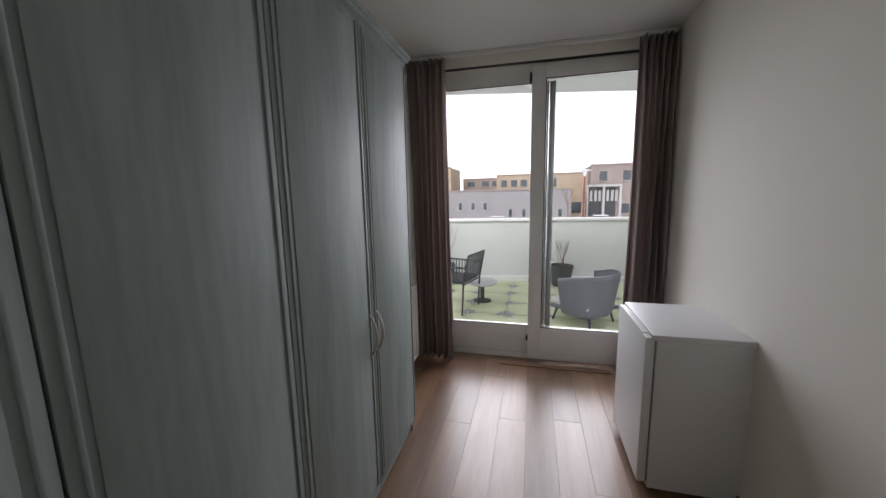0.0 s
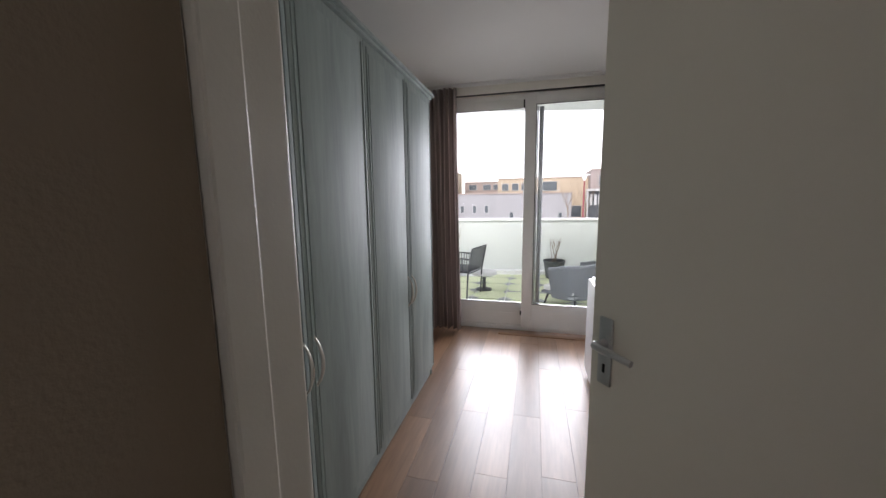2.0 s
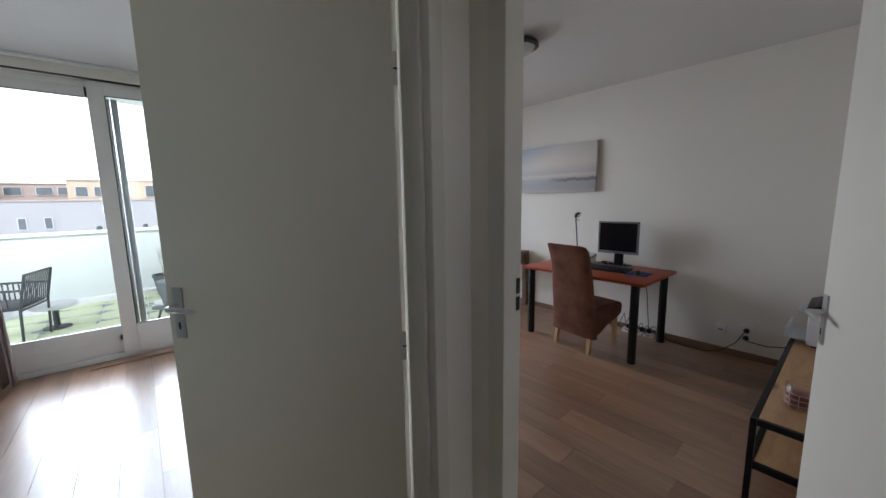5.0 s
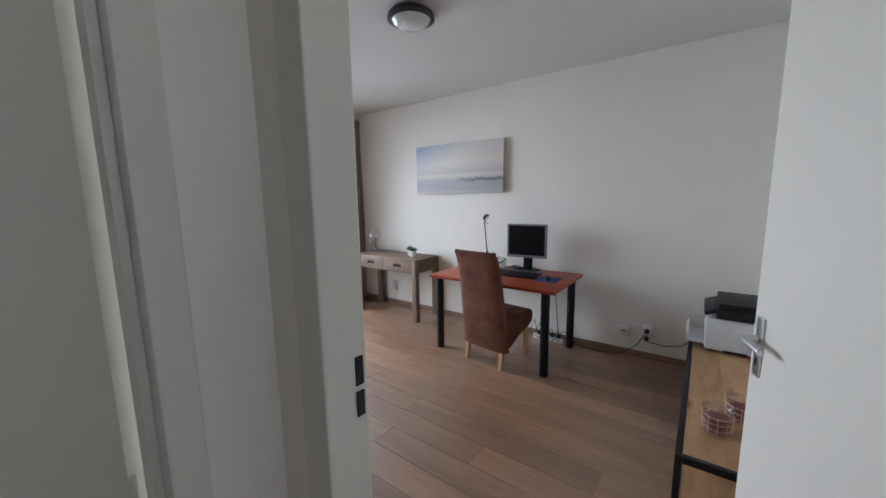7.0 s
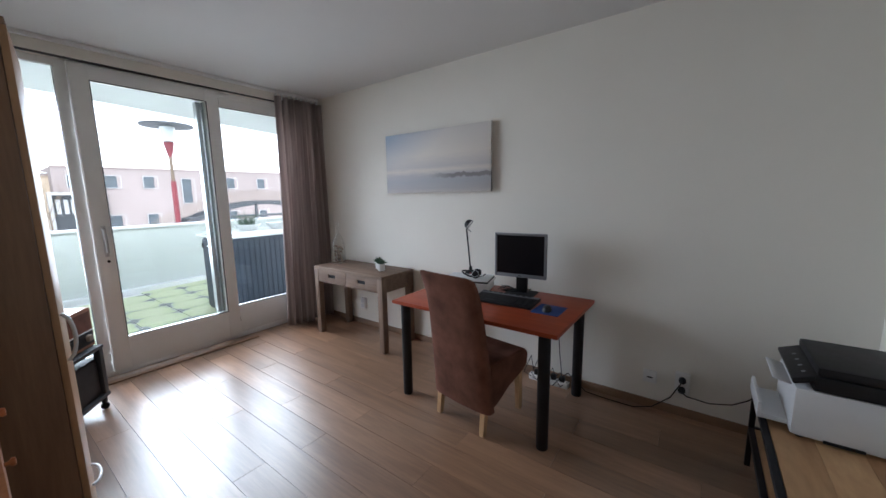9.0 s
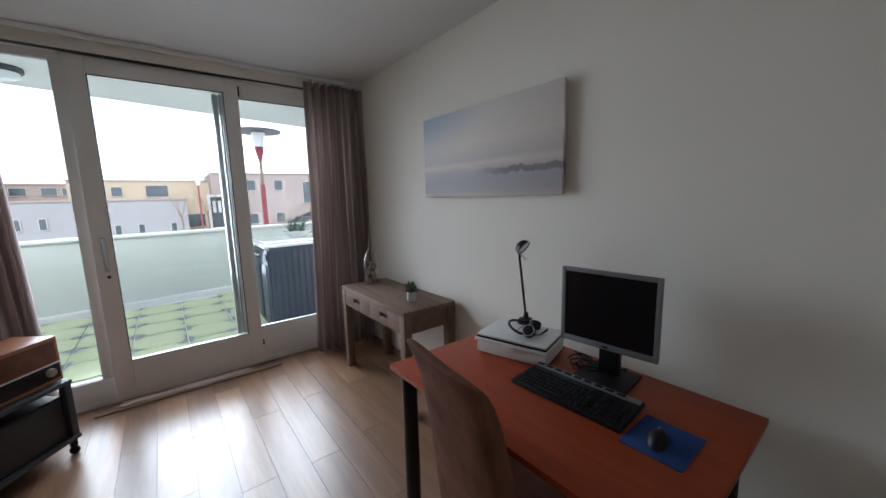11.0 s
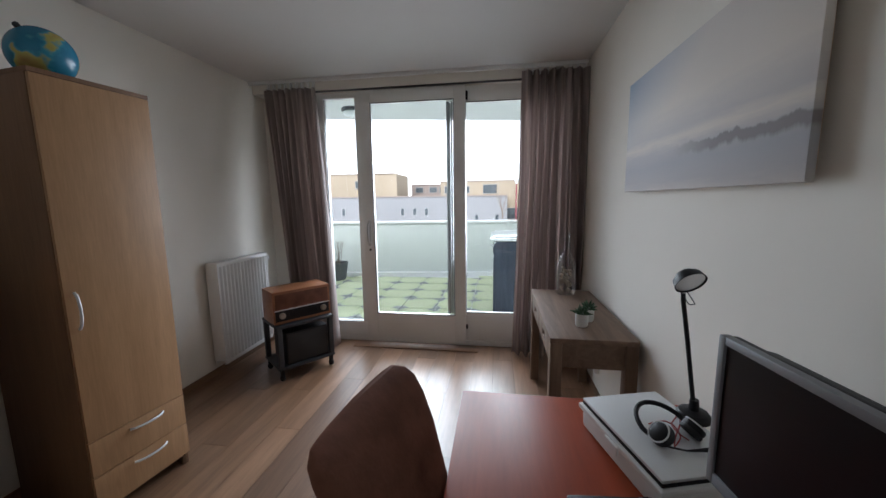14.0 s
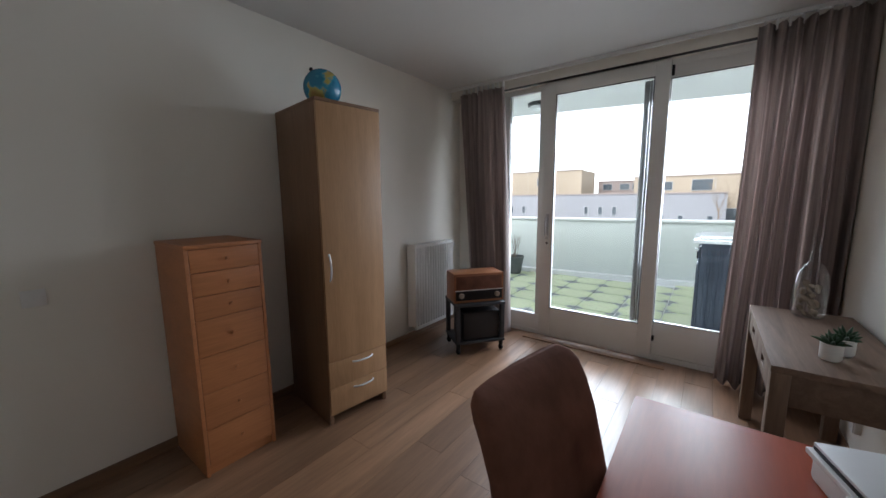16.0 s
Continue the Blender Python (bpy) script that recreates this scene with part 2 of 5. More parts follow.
skirting("baseboard_east", EX - 0.014, EX, SY, 3.2)
skirting("baseboard_west", WX, WX + 0.014, -0.49, 3.2)
skirting("baseboard_south", WX + 0.015, EX - 0.015, SY, SY + 0.014)
skirting("baseboard_bedroom", PX - 0.014, PX, RY + 0.02, 3.2)
skirting("baseboard_bedroom_west", BX, BX + 0.014, RY, 3.2)


# ---- sliding doors ----
def ring(bm, x0, x1, z0, z1, w, y0, y1, wb=None, wt=None, bevel=0.004):
    """A frame of four bars round an opening."""
    wb, wt = wb or w, wt or w
    cuboid(bm, x0, x0 + w, y0, y1, z0, z1, bevel)
    cuboid(bm, x1 - w, x1, y0, y1, z0, z1, bevel)
    cuboid(bm, x0 + w, x1 - w, y0 + 0.001, y1 - 0.001, z0, z0 + wb, bevel)
    cuboid(bm, x0 + w, x1 - w, y0 + 0.001, y1 - 0.001, z1 - wt, z1, bevel)


def pane(parent, x0, x1, z0, z1, y):
    p = part("pane", block(x0, x1, y, y + 0.006, z0, z1), M_GLASS, parent, "clear glass pane", 0)
    p.visible_shadow = False
    return p


def gasket(parent, x0, x1, z0, z1, y):
    bm = bmesh.new()
    ring(bm, x0, x1, z0, z1, 0.006, y - 0.003, y + 0.003, bevel=0)
    return part("glazing_seal", bm, M_RUBBER, parent, "thin dark seal", 0)


win = thing("window_1", "white-framed glazed sliding door to the terrace", "sliding door", kind="structure")
bm = bmesh.new()
ring(bm, -0.66, 1.372, 0.0, 2.60, 0.06, 3.245, 3.32, 0.05, 0.05)
part("outer_frame", bm, M_FRAME, win)
bm = bmesh.new()
ring(bm, -0.60, 0.46, 0.055, 2.56, 0.10, 3.255, 3.305, 0.265, 0.10)
cuboid(bm, -0.60, 0.46, 3.252, 3.26, 0.19, 0.20, 0.001)
part("fixed_sash", bm, M_FRAME, win)
pane(win, -0.51, 0.37, 0.31, 2.47, 3.28)
gasket(win, -0.502, 0.362, 0.318, 2.462, 3.258)
bm = bmesh.new()
ring(bm, 0.335, 1.315, 0.055, 2.592, 0.115, 3.18, 3.24, 0.28, 0.12)
part("sliding_sash", bm, M_FRAME, win)
pane(win, 0.44, 1.21, 0.325, 2.48, 3.205)
gasket(win, 0.448, 1.202, 0.333, 2.474, 3.182)
bm = bmesh.new()
cuboid(bm, 0.462, 0.475, 3.225, 3.30, 0.33, 2.46)
cuboid(bm, 0.483, 0.53, 3.23, 3.30, 0.33, 2.46, 0.003)
part("jamb_track", bm, M_ALU, win, "grey aluminium track profile")
bm = bmesh.new()
cuboid(bm, 0.318, 0.336, 3.215, 3.24, 0.19, 0.235, 0.003)
cuboid(bm, 0.318, 0.336, 3.225, 3.25, 2.46, 2.54, 0.003)
part("stop_block", bm, M_BLACK, win, "small black stop")
bm = block(-0.60, 1.31, 3.135, 3.178, 2.594, 2.604)
part("track_seal", bm, M_RUBBER, win, "thin dark gap above the sash", 0)

win = thing("window_2", "wide white-framed terrace door with sliding middle leaf", "sliding door", kind="structure")
bm = bmesh.new()
ring(bm, 1.70, 4.60, 0.0, 2.60, 0.06, 3.245, 3.32, 0.05, 0.05)
cuboid(bm, 1.76, 2.545, 3.246, 3.319, 0.05, 0.215, 0.004)
cuboid(bm, 2.47, 2.545, 3.244, 3.32, 0.215, 2.55, 0.004)
cuboid(bm, 2.06, 2.135, 3.244, 3.32, 0.215, 2.55, 0.004)
part("outer_frame", bm, M_FRAME, win)
pane(win, 2.13, 2.48, 0.20, 2.55, 3.285)
gasket(win, 2.133, 2.472, 0.213, 2.555, 3.262)
bm = bmesh.new()
ring(bm, 3.47, 4.55, 0.055, 2.56, 0.125, 3.25, 3.305, 0.305, 0.11)
part("fixed_sash", bm, M_FRAME, win)
pane(win, 3.58, 4.44, 0.345, 2.46, 3.28)
gasket(win, 3.588, 4.432, 0.356, 2.455, 3.253)
bm = bmesh.new()
ring(bm, 2.54, 3.592, 0.055, 2.592, 0.115, 3.18, 3.24, 0.285, 0.125)
part("sliding_sash", bm, M_FRAME, win)
pane(win, 2.645, 3.49, 0.33, 2.48, 3.205)
gasket(win, 2.653, 3.482, 0.338, 2.472, 3.182)
bm = bmesh.new()
cuboid(bm, 3.402, 3.44, 3.23, 3.30, 0.345, 2.46, 0.003)
cuboid(bm, 3.448, 3.462, 3.225, 3.30, 0.345, 2.46)
part("jamb_track", bm, M_ALU, win, "grey aluminium track profile")
bm = bmesh.new()
cuboid(bm, 3.592, 3.61, 3.215, 3.24, 0.19, 0.235, 0.003)
cuboid(bm, 3.592, 3.612, 3.225, 3.25, 2.47, 2.55, 0.003)
part("stop_block", bm, M_BLACK, win, "small black stop")
part("track_seal", block(1.76, 4.54, 3.135, 3.178, 2.594, 2.604), M_RUBBER, win, "thin dark gap above the sash", 0)
bm = tube([(2.60, 3.178, 1.30), (2.60, 3.14, 1.285), (2.602, 3.13, 1.2), (2.604, 3.135, 1.10), (2.604, 3.178, 1.085)], 0.011)
cuboid(bm, 2.587, 2.617, 3.172, 3.181, 1.06, 1.32, 0.003)
part("door_pull", bm, M_CHROME, win, "curved silver pull handle")
part("key_cylinder", lathe([(0.011, 0), (0.011, 0.008)], 12, m=pose(2.606, 3.18, 1.02, 90, 0, 0)), M_BLACK, win, "small dark lock cylinder")


# ---- floors ----
def floor_planks(parent, x0, x1, y0, y1, width=0.182, length=1.285, gap=0.0010):
    shared = {}
    shift, x = 0.0, x0
    while x < x1 - 0.01:
        xe = min(x + width, x1)
        shift = (shift + 0.45 + 0.3 * random.random()) % length
        y = y0 - shift
        while y < y1 - 0.01:
            a, b = max(y, y0), min(y + length, y1)
            if b - a > 0.02:
                key = (round(xe - x, 3), round(b - a, 3))
                if key not in shared:
                    w, h = key[0] - gap, key[1] - gap
                    shared[key] = mesh_of("plank", block(gap, w, gap, h, -0.008, 0.0), M_PLANK, 0)
                ob = new("plank", shared[key])
                ob.parent, ob.location = parent, (x, a, 0)
            y += length
        x = xe


# ---- terrace ----
def parapet_y(x):
    return 6.40 + 0.12 * x


SLOPE = math.degrees(math.atan(0.12))
par = pose(0, 6.40, 0, 0, 0, SLOPE)
structure("parapet", block(-9, 7.2, 0, 0.2, -3.4, 1.06, 0.0, par), M_PARAPET, "pale grey-green rendered terrace parapet wall", "parapet")
structure("parapet_coping", block(-9, 7.2, -0.03, 0.24, 1.06, 1.10, 0.008, par), M_COPING, "white concrete coping on the parapet", "trim")
structure("parapet_plinth", block(-9, 7.2, -0.14, 0, -0.02, 0.075, 0.006, par), M_COPING, "light concrete ledge along the parapet foot", "trim")
bm = bmesh.new()
v = [bm.verts.new((x, y, z)) for z in (2.72, 2.95) for x, y in ((-9, 3.3), (9, 3.3), (9, 4.45 + 0.235 * 9.2), (-9, 4.45 - 0.235 * 8.8))]
for q in ((0, 1, 2, 3), (4, 5, 6, 7), (0, 1, 5, 4), (1, 2, 6, 5), (2, 3, 7, 6), (3, 0, 4, 7)):
    bm.faces.new([v[i] for i in q])
structure("balcony_soffit", bm, M_SOFFIT, "white underside of the balcony above", "soffit")
structure("terrace_slab", block(-9, 9, 3.4, 8.2, -0.4, -0.012), M_SOFFIT, "grey terrace slab", "ground")
structure("ground", block(-400, 400, 3.6, 900, -3.0, -2.8), M_COPING, "pale street paving reaching the distance", "ground")
# ---- more materials ----
M_WARD = wood("grey_green_stained_wood", (0.375, 0.445, 0.43), (0.22, 0.278, 0.266), (6, 6, 0.7), 0.56, 0.02, 0.16, 9, 0.32, streak=0.35)
M_HANDLE = paint("pale_brass", (0.55, 0.53, 0.48), 0.32, 0.1, 12, 200, 0.05, 0.9)
M_FRIDGE = paint("white_enamel", (0.80, 0.81, 0.82), 0.33, 0.02, 2, 400, 0.0)
M_RAD = paint("radiator_enamel", (0.80, 0.80, 0.78), 0.35, 0.03, 5, 200, 0.03)
M_WHITE = paint("white_plastic", (0.78, 0.78, 0.76), 0.4, 0.04, 8, 300, 0.04)
M_OPAL = paint("frosted_glass", (0.72, 0.76, 0.76), 0.15, 0.04, 6, 200, 0.02)
M_DARKMETAL = paint("black_lamp_metal", (0.03, 0.032, 0.036), 0.35, 0.2, 12, 200, 0.05, 0.3)
M_SUEDE = paint("brown_suede", (0.225, 0.10, 0.067), 0.9, 0.55, 6, 90, 0.5, spec=0.15)
M_OAKLEG = wood("light_oak_leg", (0.62, 0.40, 0.21), (0.47, 0.28, 0.14), (30, 30, 2), 0.45, 0.03)
M_CHERRY = wood("cherry_top", (0.37, 0.066, 0.022), (0.27, 0.046, 0.016), (9, 1.0, 9), 0.38, 0.0, 0.1, 6, 0.22)
M_CONSOLE = wood("weathered_acacia", (0.25, 0.165, 0.112), (0.125, 0.078, 0.052), (16, 1.2, 16), 0.6, 0.05, 0.4, 8)
M_CONSOLE_LEG = wood("weathered_acacia_leg", (0.25, 0.165, 0.112), (0.125, 0.078, 0.052), (16, 16, 1.2), 0.6, 0.05, 0.4, 8)
M_BEECH = wood("orange_beech", (0.50, 0.20, 0.075), (0.39, 0.15, 0.055), (6, 1.0, 14), 0.42, 0.03, 0.1, 8)
M_OAKV = wood("light_oak_veneer", (0.51, 0.305, 0.155), (0.405, 0.23, 0.11), (14, 14, 1.0), 0.45, 0.04, 0.15, 9)
# M_OAKV at about half its tone, for carcass, top and feet.
M_OAKDARK = wood("oak_veneer_darker", (0.26, 0.148, 0.082), (0.18, 0.097, 0.052), (14, 14, 1.0), 0.5, 0.03, 0.15, 9)
M_MANGO = knotty(wood("knotty_oak_board", (0.60, 0.38, 0.19), (0.31, 0.155, 0.065), (1.6, 6, 6), 0.5, 0.16, 0.2, 5))
M_RADIOWOOD = wood("walnut_radio_case", (0.40, 0.17, 0.075), (0.26, 0.10, 0.045), (1.5, 14, 14), 0.35, 0.0, 0.1, 6)
M_SILVER = paint("silver_plastic", (0.24, 0.25, 0.265), 0.45, 0.05, 10, 400, 0.05, 0.5)
M_SCREEN = paint("dark_screen", (0.006, 0.006, 0.008), 0.3, 0.1, 5, 300, 0.0, spec=0.3)
M_BLUE = paint("blue_cloth", (0.012, 0.045, 0.19), 0.9, 0.15, 20, 600, 0.4)
M_RED = paint("red_cable", (0.35, 0.03, 0.03), 0.5, 0.1)
M_LAPTOP = paint("silver_lid", (0.72, 0.74, 0.745), 0.4, 0.03, 6, 400, 0.03, 0.3)
M_POT = paint("dark_grey_pot", (0.07, 0.08, 0.085), 0.6, 0.15, 6, 80, 0.2)
M_SOIL = paint("soil", (0.05, 0.035, 0.025), 0.95, 0.4, 30, 80, 1.0)
M_LEAF = paint("succulent_leaf", (0.05, 0.12, 0.06), 0.45, 0.35, 14, 80, 0.1)
M_TWIG = paint("twig_bark", (0.20, 0.15, 0.11), 0.85, 0.3, 30, 80, 0.4)
M_SHELL = paint("shells", (0.40, 0.33, 0.26), 0.6, 0.3, 20, 60, 0.5)


def bottle_glass():
    m, n, l, b = shader("bottle_glass")
    n.remove(b)
    tr, gl, mx, lw = n.new("ShaderNodeBsdfTransparent"), n.new("ShaderNodeBsdfGlossy"), n.new("ShaderNodeMixShader"), n.new("ShaderNodeLayerWeight")
    tr.inputs[0].default_value = (0.985, 0.992, 0.99, 1)
    gl.inputs["Roughness"].default_value = 0.04
    lw.inputs["Blend"].default_value = 0.2
    l.new(lw.outputs["Facing"], mx.inputs[0])
    l.new(tr.outputs[0], mx.inputs[1])
    l.new(gl.outputs[0], mx.inputs[2])
    l.new(mx.outputs[0], n["Material Output"].inputs["Surface"])
    return m


M_BOTTLE = bottle_glass()
M_WICKER = paint("grey_wicker", (0.17, 0.183, 0.20), 0.8, 0.25, 40, 60, 0.6)
M_ANTHRA = paint("anthracite_metal", (0.04, 0.044, 0.05), 0.5, 0.15, 10, 120, 0.1)
M_CABINET = paint("blue_grey_plastic", (0.042, 0.055, 0.078), 0.5, 0.15, 5, 120, 0.2)
M_LID = paint("pale_grey_lid", (0.78, 0.79, 0.78), 0.6, 0.08, 5, 90, 0.2)
M_CUSHION = paint("pale_stool", (0.62, 0.62, 0.61), 0.85, 0.1, 8, 120, 0.3)
M_PINK = paint("pink_wire", (0.75, 0.48, 0.43), 0.4, 0.1, 10, 100, 0.0, 0.2)
M_WAX = paint("dark_red_wax", (0.18, 0.045, 0.04), 0.5, 0.2, 10)
M_PRINTERW = paint("light_grey_plastic", (0.66, 0.67, 0.68), 0.45, 0.03, 8, 300, 0.08)


def curtain_cloth():
    m, n, l, b = shader("taupe_curtain_cloth", 0.85, spec=0.2)
    v = coords(n, l)
    vs = coords(n, l, (1, 1, 0.02))
    r = ramp_node(n, [(0.3, (0.34, 0.288, 0.27)), (0.7, (0.60, 0.52, 0.485))])
    l.new(noise_node(n, l, vs, 26, 4), r.inputs[0])
    l.new(r.outputs[0], b.inputs["Base Color"])
    bump_node(n, l, b, noise_node(n, l, v, 420, 2), 0.35)
    tl, ad = n.new("ShaderNodeBsdfTranslucent"), n.new("ShaderNodeMixShader")
    l.new(r.outputs[0], tl.inputs["Color"])
    ad.inputs[0].default_value = 0.5
    l.new(b.outputs[0], ad.inputs[1])
    l.new(tl.outputs[0], ad.inputs[2])
    l.new(ad.outputs[0], n["Material Output"].inputs["Surface"])
    return m


M_CURTAIN = curtain_cloth()


def moss_tile():
    """Concrete tile with a pale moss patch that leaves the damp rim bare."""
    m, n, l, b = shader("mossy_concrete_tile", 0.55)
    info = n.new("ShaderNodeObjectInfo")
    v = coords(n, l)
    off = n.new("ShaderNodeVectorMath")
    off.operation = "MULTIPLY_ADD"
    off.inputs[1].default_value = (31, 47, 0)
    l.new(info.outputs["Random"], off.inputs[0])
    l.new(v, off.inputs[2])
    grad = n.new("ShaderNodeTexGradient")
    grad.gradient_type = "SPHERICAL"
    mp = coords(n, l, (2.85, 3.05, 1))
    l.new(mp, grad.inputs[0])
    big = noise_node(n, l, off.outputs[0], 5, 5, 0.6)
    s = n.new("ShaderNodeMath")
    s.operation = "ADD"
    l.new(grad.outputs["Fac"], s.inputs[0])
    l.new(big, s.inputs[1])
    r = ramp_node(n, [(0.62, (0.31, 0.33, 0.335)), (0.69, (0.38, 0.42, 0.31)), (0.76, (0.50, 0.56, 0.32)), (1.15, (0.60, 0.64, 0.43))])
    l.new(s.outputs[0], r.inputs[0])
    l.new(r.outputs[0], b.inputs["Base Color"])
    rr = n.new("ShaderNodeMapRange")
    rr.inputs["From Min"].default_value, rr.inputs["From Max"].default_value = 0.62, 0.9
    rr.inputs["To Min"].default_value, rr.inputs["To Max"].default_value = 0.22, 0.8
    l.new(s.outputs[0], rr.inputs["Value"])
    l.new(rr.outputs[0], b.inputs["Roughness"])
    bump_node(n, l, b, noise_node(n, l, off.outputs[0], 90, 4), 0.4)
    return m


M_TILE = moss_tile()


def picture_print():
    """A beach print: pale cloudy sky over a grey sea with a dark low breaker line."""
    m, n, l, b = shader("beach_print", 0.7)
    tc = n.new("ShaderNodeTexCoord")
    sep = n.new("ShaderNodeSeparateXYZ")
    l.new(tc.outputs["Generated"], sep.inputs[0])
    w = noise_node(n, l, coords(n, l, (1, 2.2, 16)), 2.2, 5, 0.6, 0.4)
    add = n.new("ShaderNodeMath")
    add.operation = "MULTIPLY_ADD"
    add.inputs[1].default_value = 0.10
    l.new(w, add.inputs[0])
    l.new(sep.outputs["Z"], add.inputs[2])
    r = ramp_node(n, [(0.04, (0.58, 0.54, 0.51)), (0.12, (0.45, 0.44, 0.45)), (0.24, (0.42, 0.43, 0.46)), (0.34, (0.50, 0.49, 0.50)), (0.41, (0.72, 0.67, 0.61)), (0.47, (0.58, 0.555, 0.545)), (0.66, (0.75, 0.70, 0.64)), (1.0, (0.70, 0.665, 0.63))])
    l.new(add.outputs[0], r.inputs[0])
    # blue upper corner on the window side
    cr = n.new("ShaderNodeMath")
    cr.operation = "MULTIPLY"
    l.new(sep.outputs["Y"], cr.inputs[0])
    l.new(sep.outputs["Z"], cr.inputs[1])
    cm = ramp_node(n, [(0.36, (0, 0, 0)), (0.95, (0.8, 0.8, 0.8))])
    l.new(cr.outputs[0], cm.inputs[0])
    mx = n.new("ShaderNodeMix")
    mx.data_type = "RGBA"
    mx.inputs["B"].default_value = (0.22, 0.33, 0.48, 1)
    l.new(cm.outputs[0], mx.inputs["Factor"])
    l.new(r.outputs[0], mx.inputs["A"])
    # dark breakers low on the far side, under a pale streak
    edge = noise_node(n, l, coords(n, l, (1, 9, 1)), 2.0, 4, 0.6)
    low = n.new("ShaderNodeMath")
    low.operation = "MULTIPLY_ADD"
    low.inputs[1].default_value = -0.10
    l.new(edge, low.inputs[0])
    l.new(sep.outputs["Z"], low.inputs[2])
    hump = ramp_node(n, [(0.17, (0, 0, 0)), (0.195, (1, 1, 1)), (0.24, (1, 1, 1)), (0.25, (0, 0, 0))])
    l.new(low.outputs[0], hump.inputs[0])
    side = ramp_node(n, [(0.32, (0.9, 0.9, 0.9)), (0.55, (0, 0, 0))])
    l.new(sep.outputs["Y"], side.inputs[0])
    fac = n.new("ShaderNodeMath")
    fac.operation = "MULTIPLY"
    l.new(hump.outputs[0], fac.inputs[0])
    l.new(side.outputs[0], fac.inputs[1])
    m2 = n.new("ShaderNodeMix")
    m2.data_type = "RGBA"
    m2.inputs["B"].default_value = (0.235, 0.22, 0.22, 1)
    l.new(fac.outputs[0], m2.inputs["Factor"])
    l.new(mx.outputs["Result"], m2.inputs["A"])
    l.new(m2.outputs["Result"], b.inputs["Base Color"])
    return m


M_PRINT = picture_print()


def globe_print():
    m, n, l, b = shader("globe_print", 0.25)
    v = coords(n, l)
    r = ramp_node(n, [(0.50, (0.03, 0.22, 0.36)), (0.53, (0.05, 0.32, 0.45)), (0.56, (0.45, 0.42, 0.12)), (0.68, (0.35, 0.20, 0.07)), (0.8, (0.15, 0.30, 0.10))])
    l.new(noise_node(n, l, v, 6.5, 3, 0.5), r.inputs[0])
    l.new(r.outputs[0], b.inputs["Base Color"])
    return m


# ---- curtains ----
def curtain(name, x0, x1, x0b, x1b, z0, z1, folds, label, group):
    """Pleated cloth: fine gathers at the head that run out into broad soft folds."""
    rnd = random.Random(name)
    bm = bmesh.new()
    nx, nz = folds * 10, 34
    ph = [rnd.uniform(-1.3, 1.3) for _ in range(folds + 2)]
    amp = [rnd.uniform(0.4, 1.6) for _ in range(folds + 2)]
    rows = []
    for j in range(nz + 1):
        t = j / nz
        z = z1 + (z0 - z1) * t
        row = []
        for i in range(nx + 1):
            u = i / nx
            k = int(u * folds)
            a = (0.030 + 0.032 * min(1, t * 1.6)) * amp[k]
            wave = math.sin(2 * math.pi * u * folds + ph[k] * t * 1.2)
            fine = 0.010 * (1 - min(1, t * 6)) * math.sin(2 * math.pi * u * folds * 2.5)
            x = x0 + (x1 - x0) * u
            xb = x0b + (x1b - x0b) * u
            xx = x + (xb - x) * t + 0.010 * math.sin(3.0 * t + k) * min(1, t * 3)
            y = 3.035 + a * wave + fine + 0.008 * noise.noise((u * 6, t * 3, 7.1))
            row.append(bm.verts.new((xx, y, z + 0.004 * math.sin(9 * u + 2))))
        rows.append(row)
    for a, b in zip(rows, rows[1:]):
        for i in range(nx):
            bm.faces.new((a[i], a[i + 1], b[i + 1], b[i]))
    top = thing(name, label, "curtain", group=group)
    cloth = part("cloth", bm, M_CURTAIN, top, smooth=80)
    s = cloth.modifiers.new("thickness", "SOLIDIFY")
    s.thickness, s.offset = 0.003, 0
    for i in range(folds + 1):
        x = x0 + (x1 - x0) * (i + 0.5) / (folds + 1)
        part("glider", block(x - 0.006, x + 0.006, 3.05, 3.09, z1 - 0.03, 2.667, 0.002), M_WHITE, top, "small white curtain glider")
    return top


LAB = "taupe-brown pleated curtain drawn aside at the terrace door"
curtain("curtain", -0.70, -0.365, -0.66, -0.335, 0.05, 2.655, 6, LAB, "bedroom curtains")
curtain("curtain", 1.10, 1.35, 1.08, 1.34, 0.03, 2.655, 6, LAB, "bedroom curtains")
curtain("curtain", 1.63, 2.165, 1.80, 2.27, 0.03, 2.60, 8, LAB, "study curtains")
curtain("curtain", 4.105, 4.674, 4.05, 4.674, 0.03, 2.63, 8, LAB, "study curtains")
for x0, x1 in ((BX + 0.01, PX - 0.01), (WX + 0.01, EX - 0.01)):
    tagged(part("curtain_rail", block(x0, x1, 3.055, 3.085, 2.668, 2.698, 0.004), M_WHITE), "slim white curtain rail under the ceiling", "curtain rail", "curtain rails")


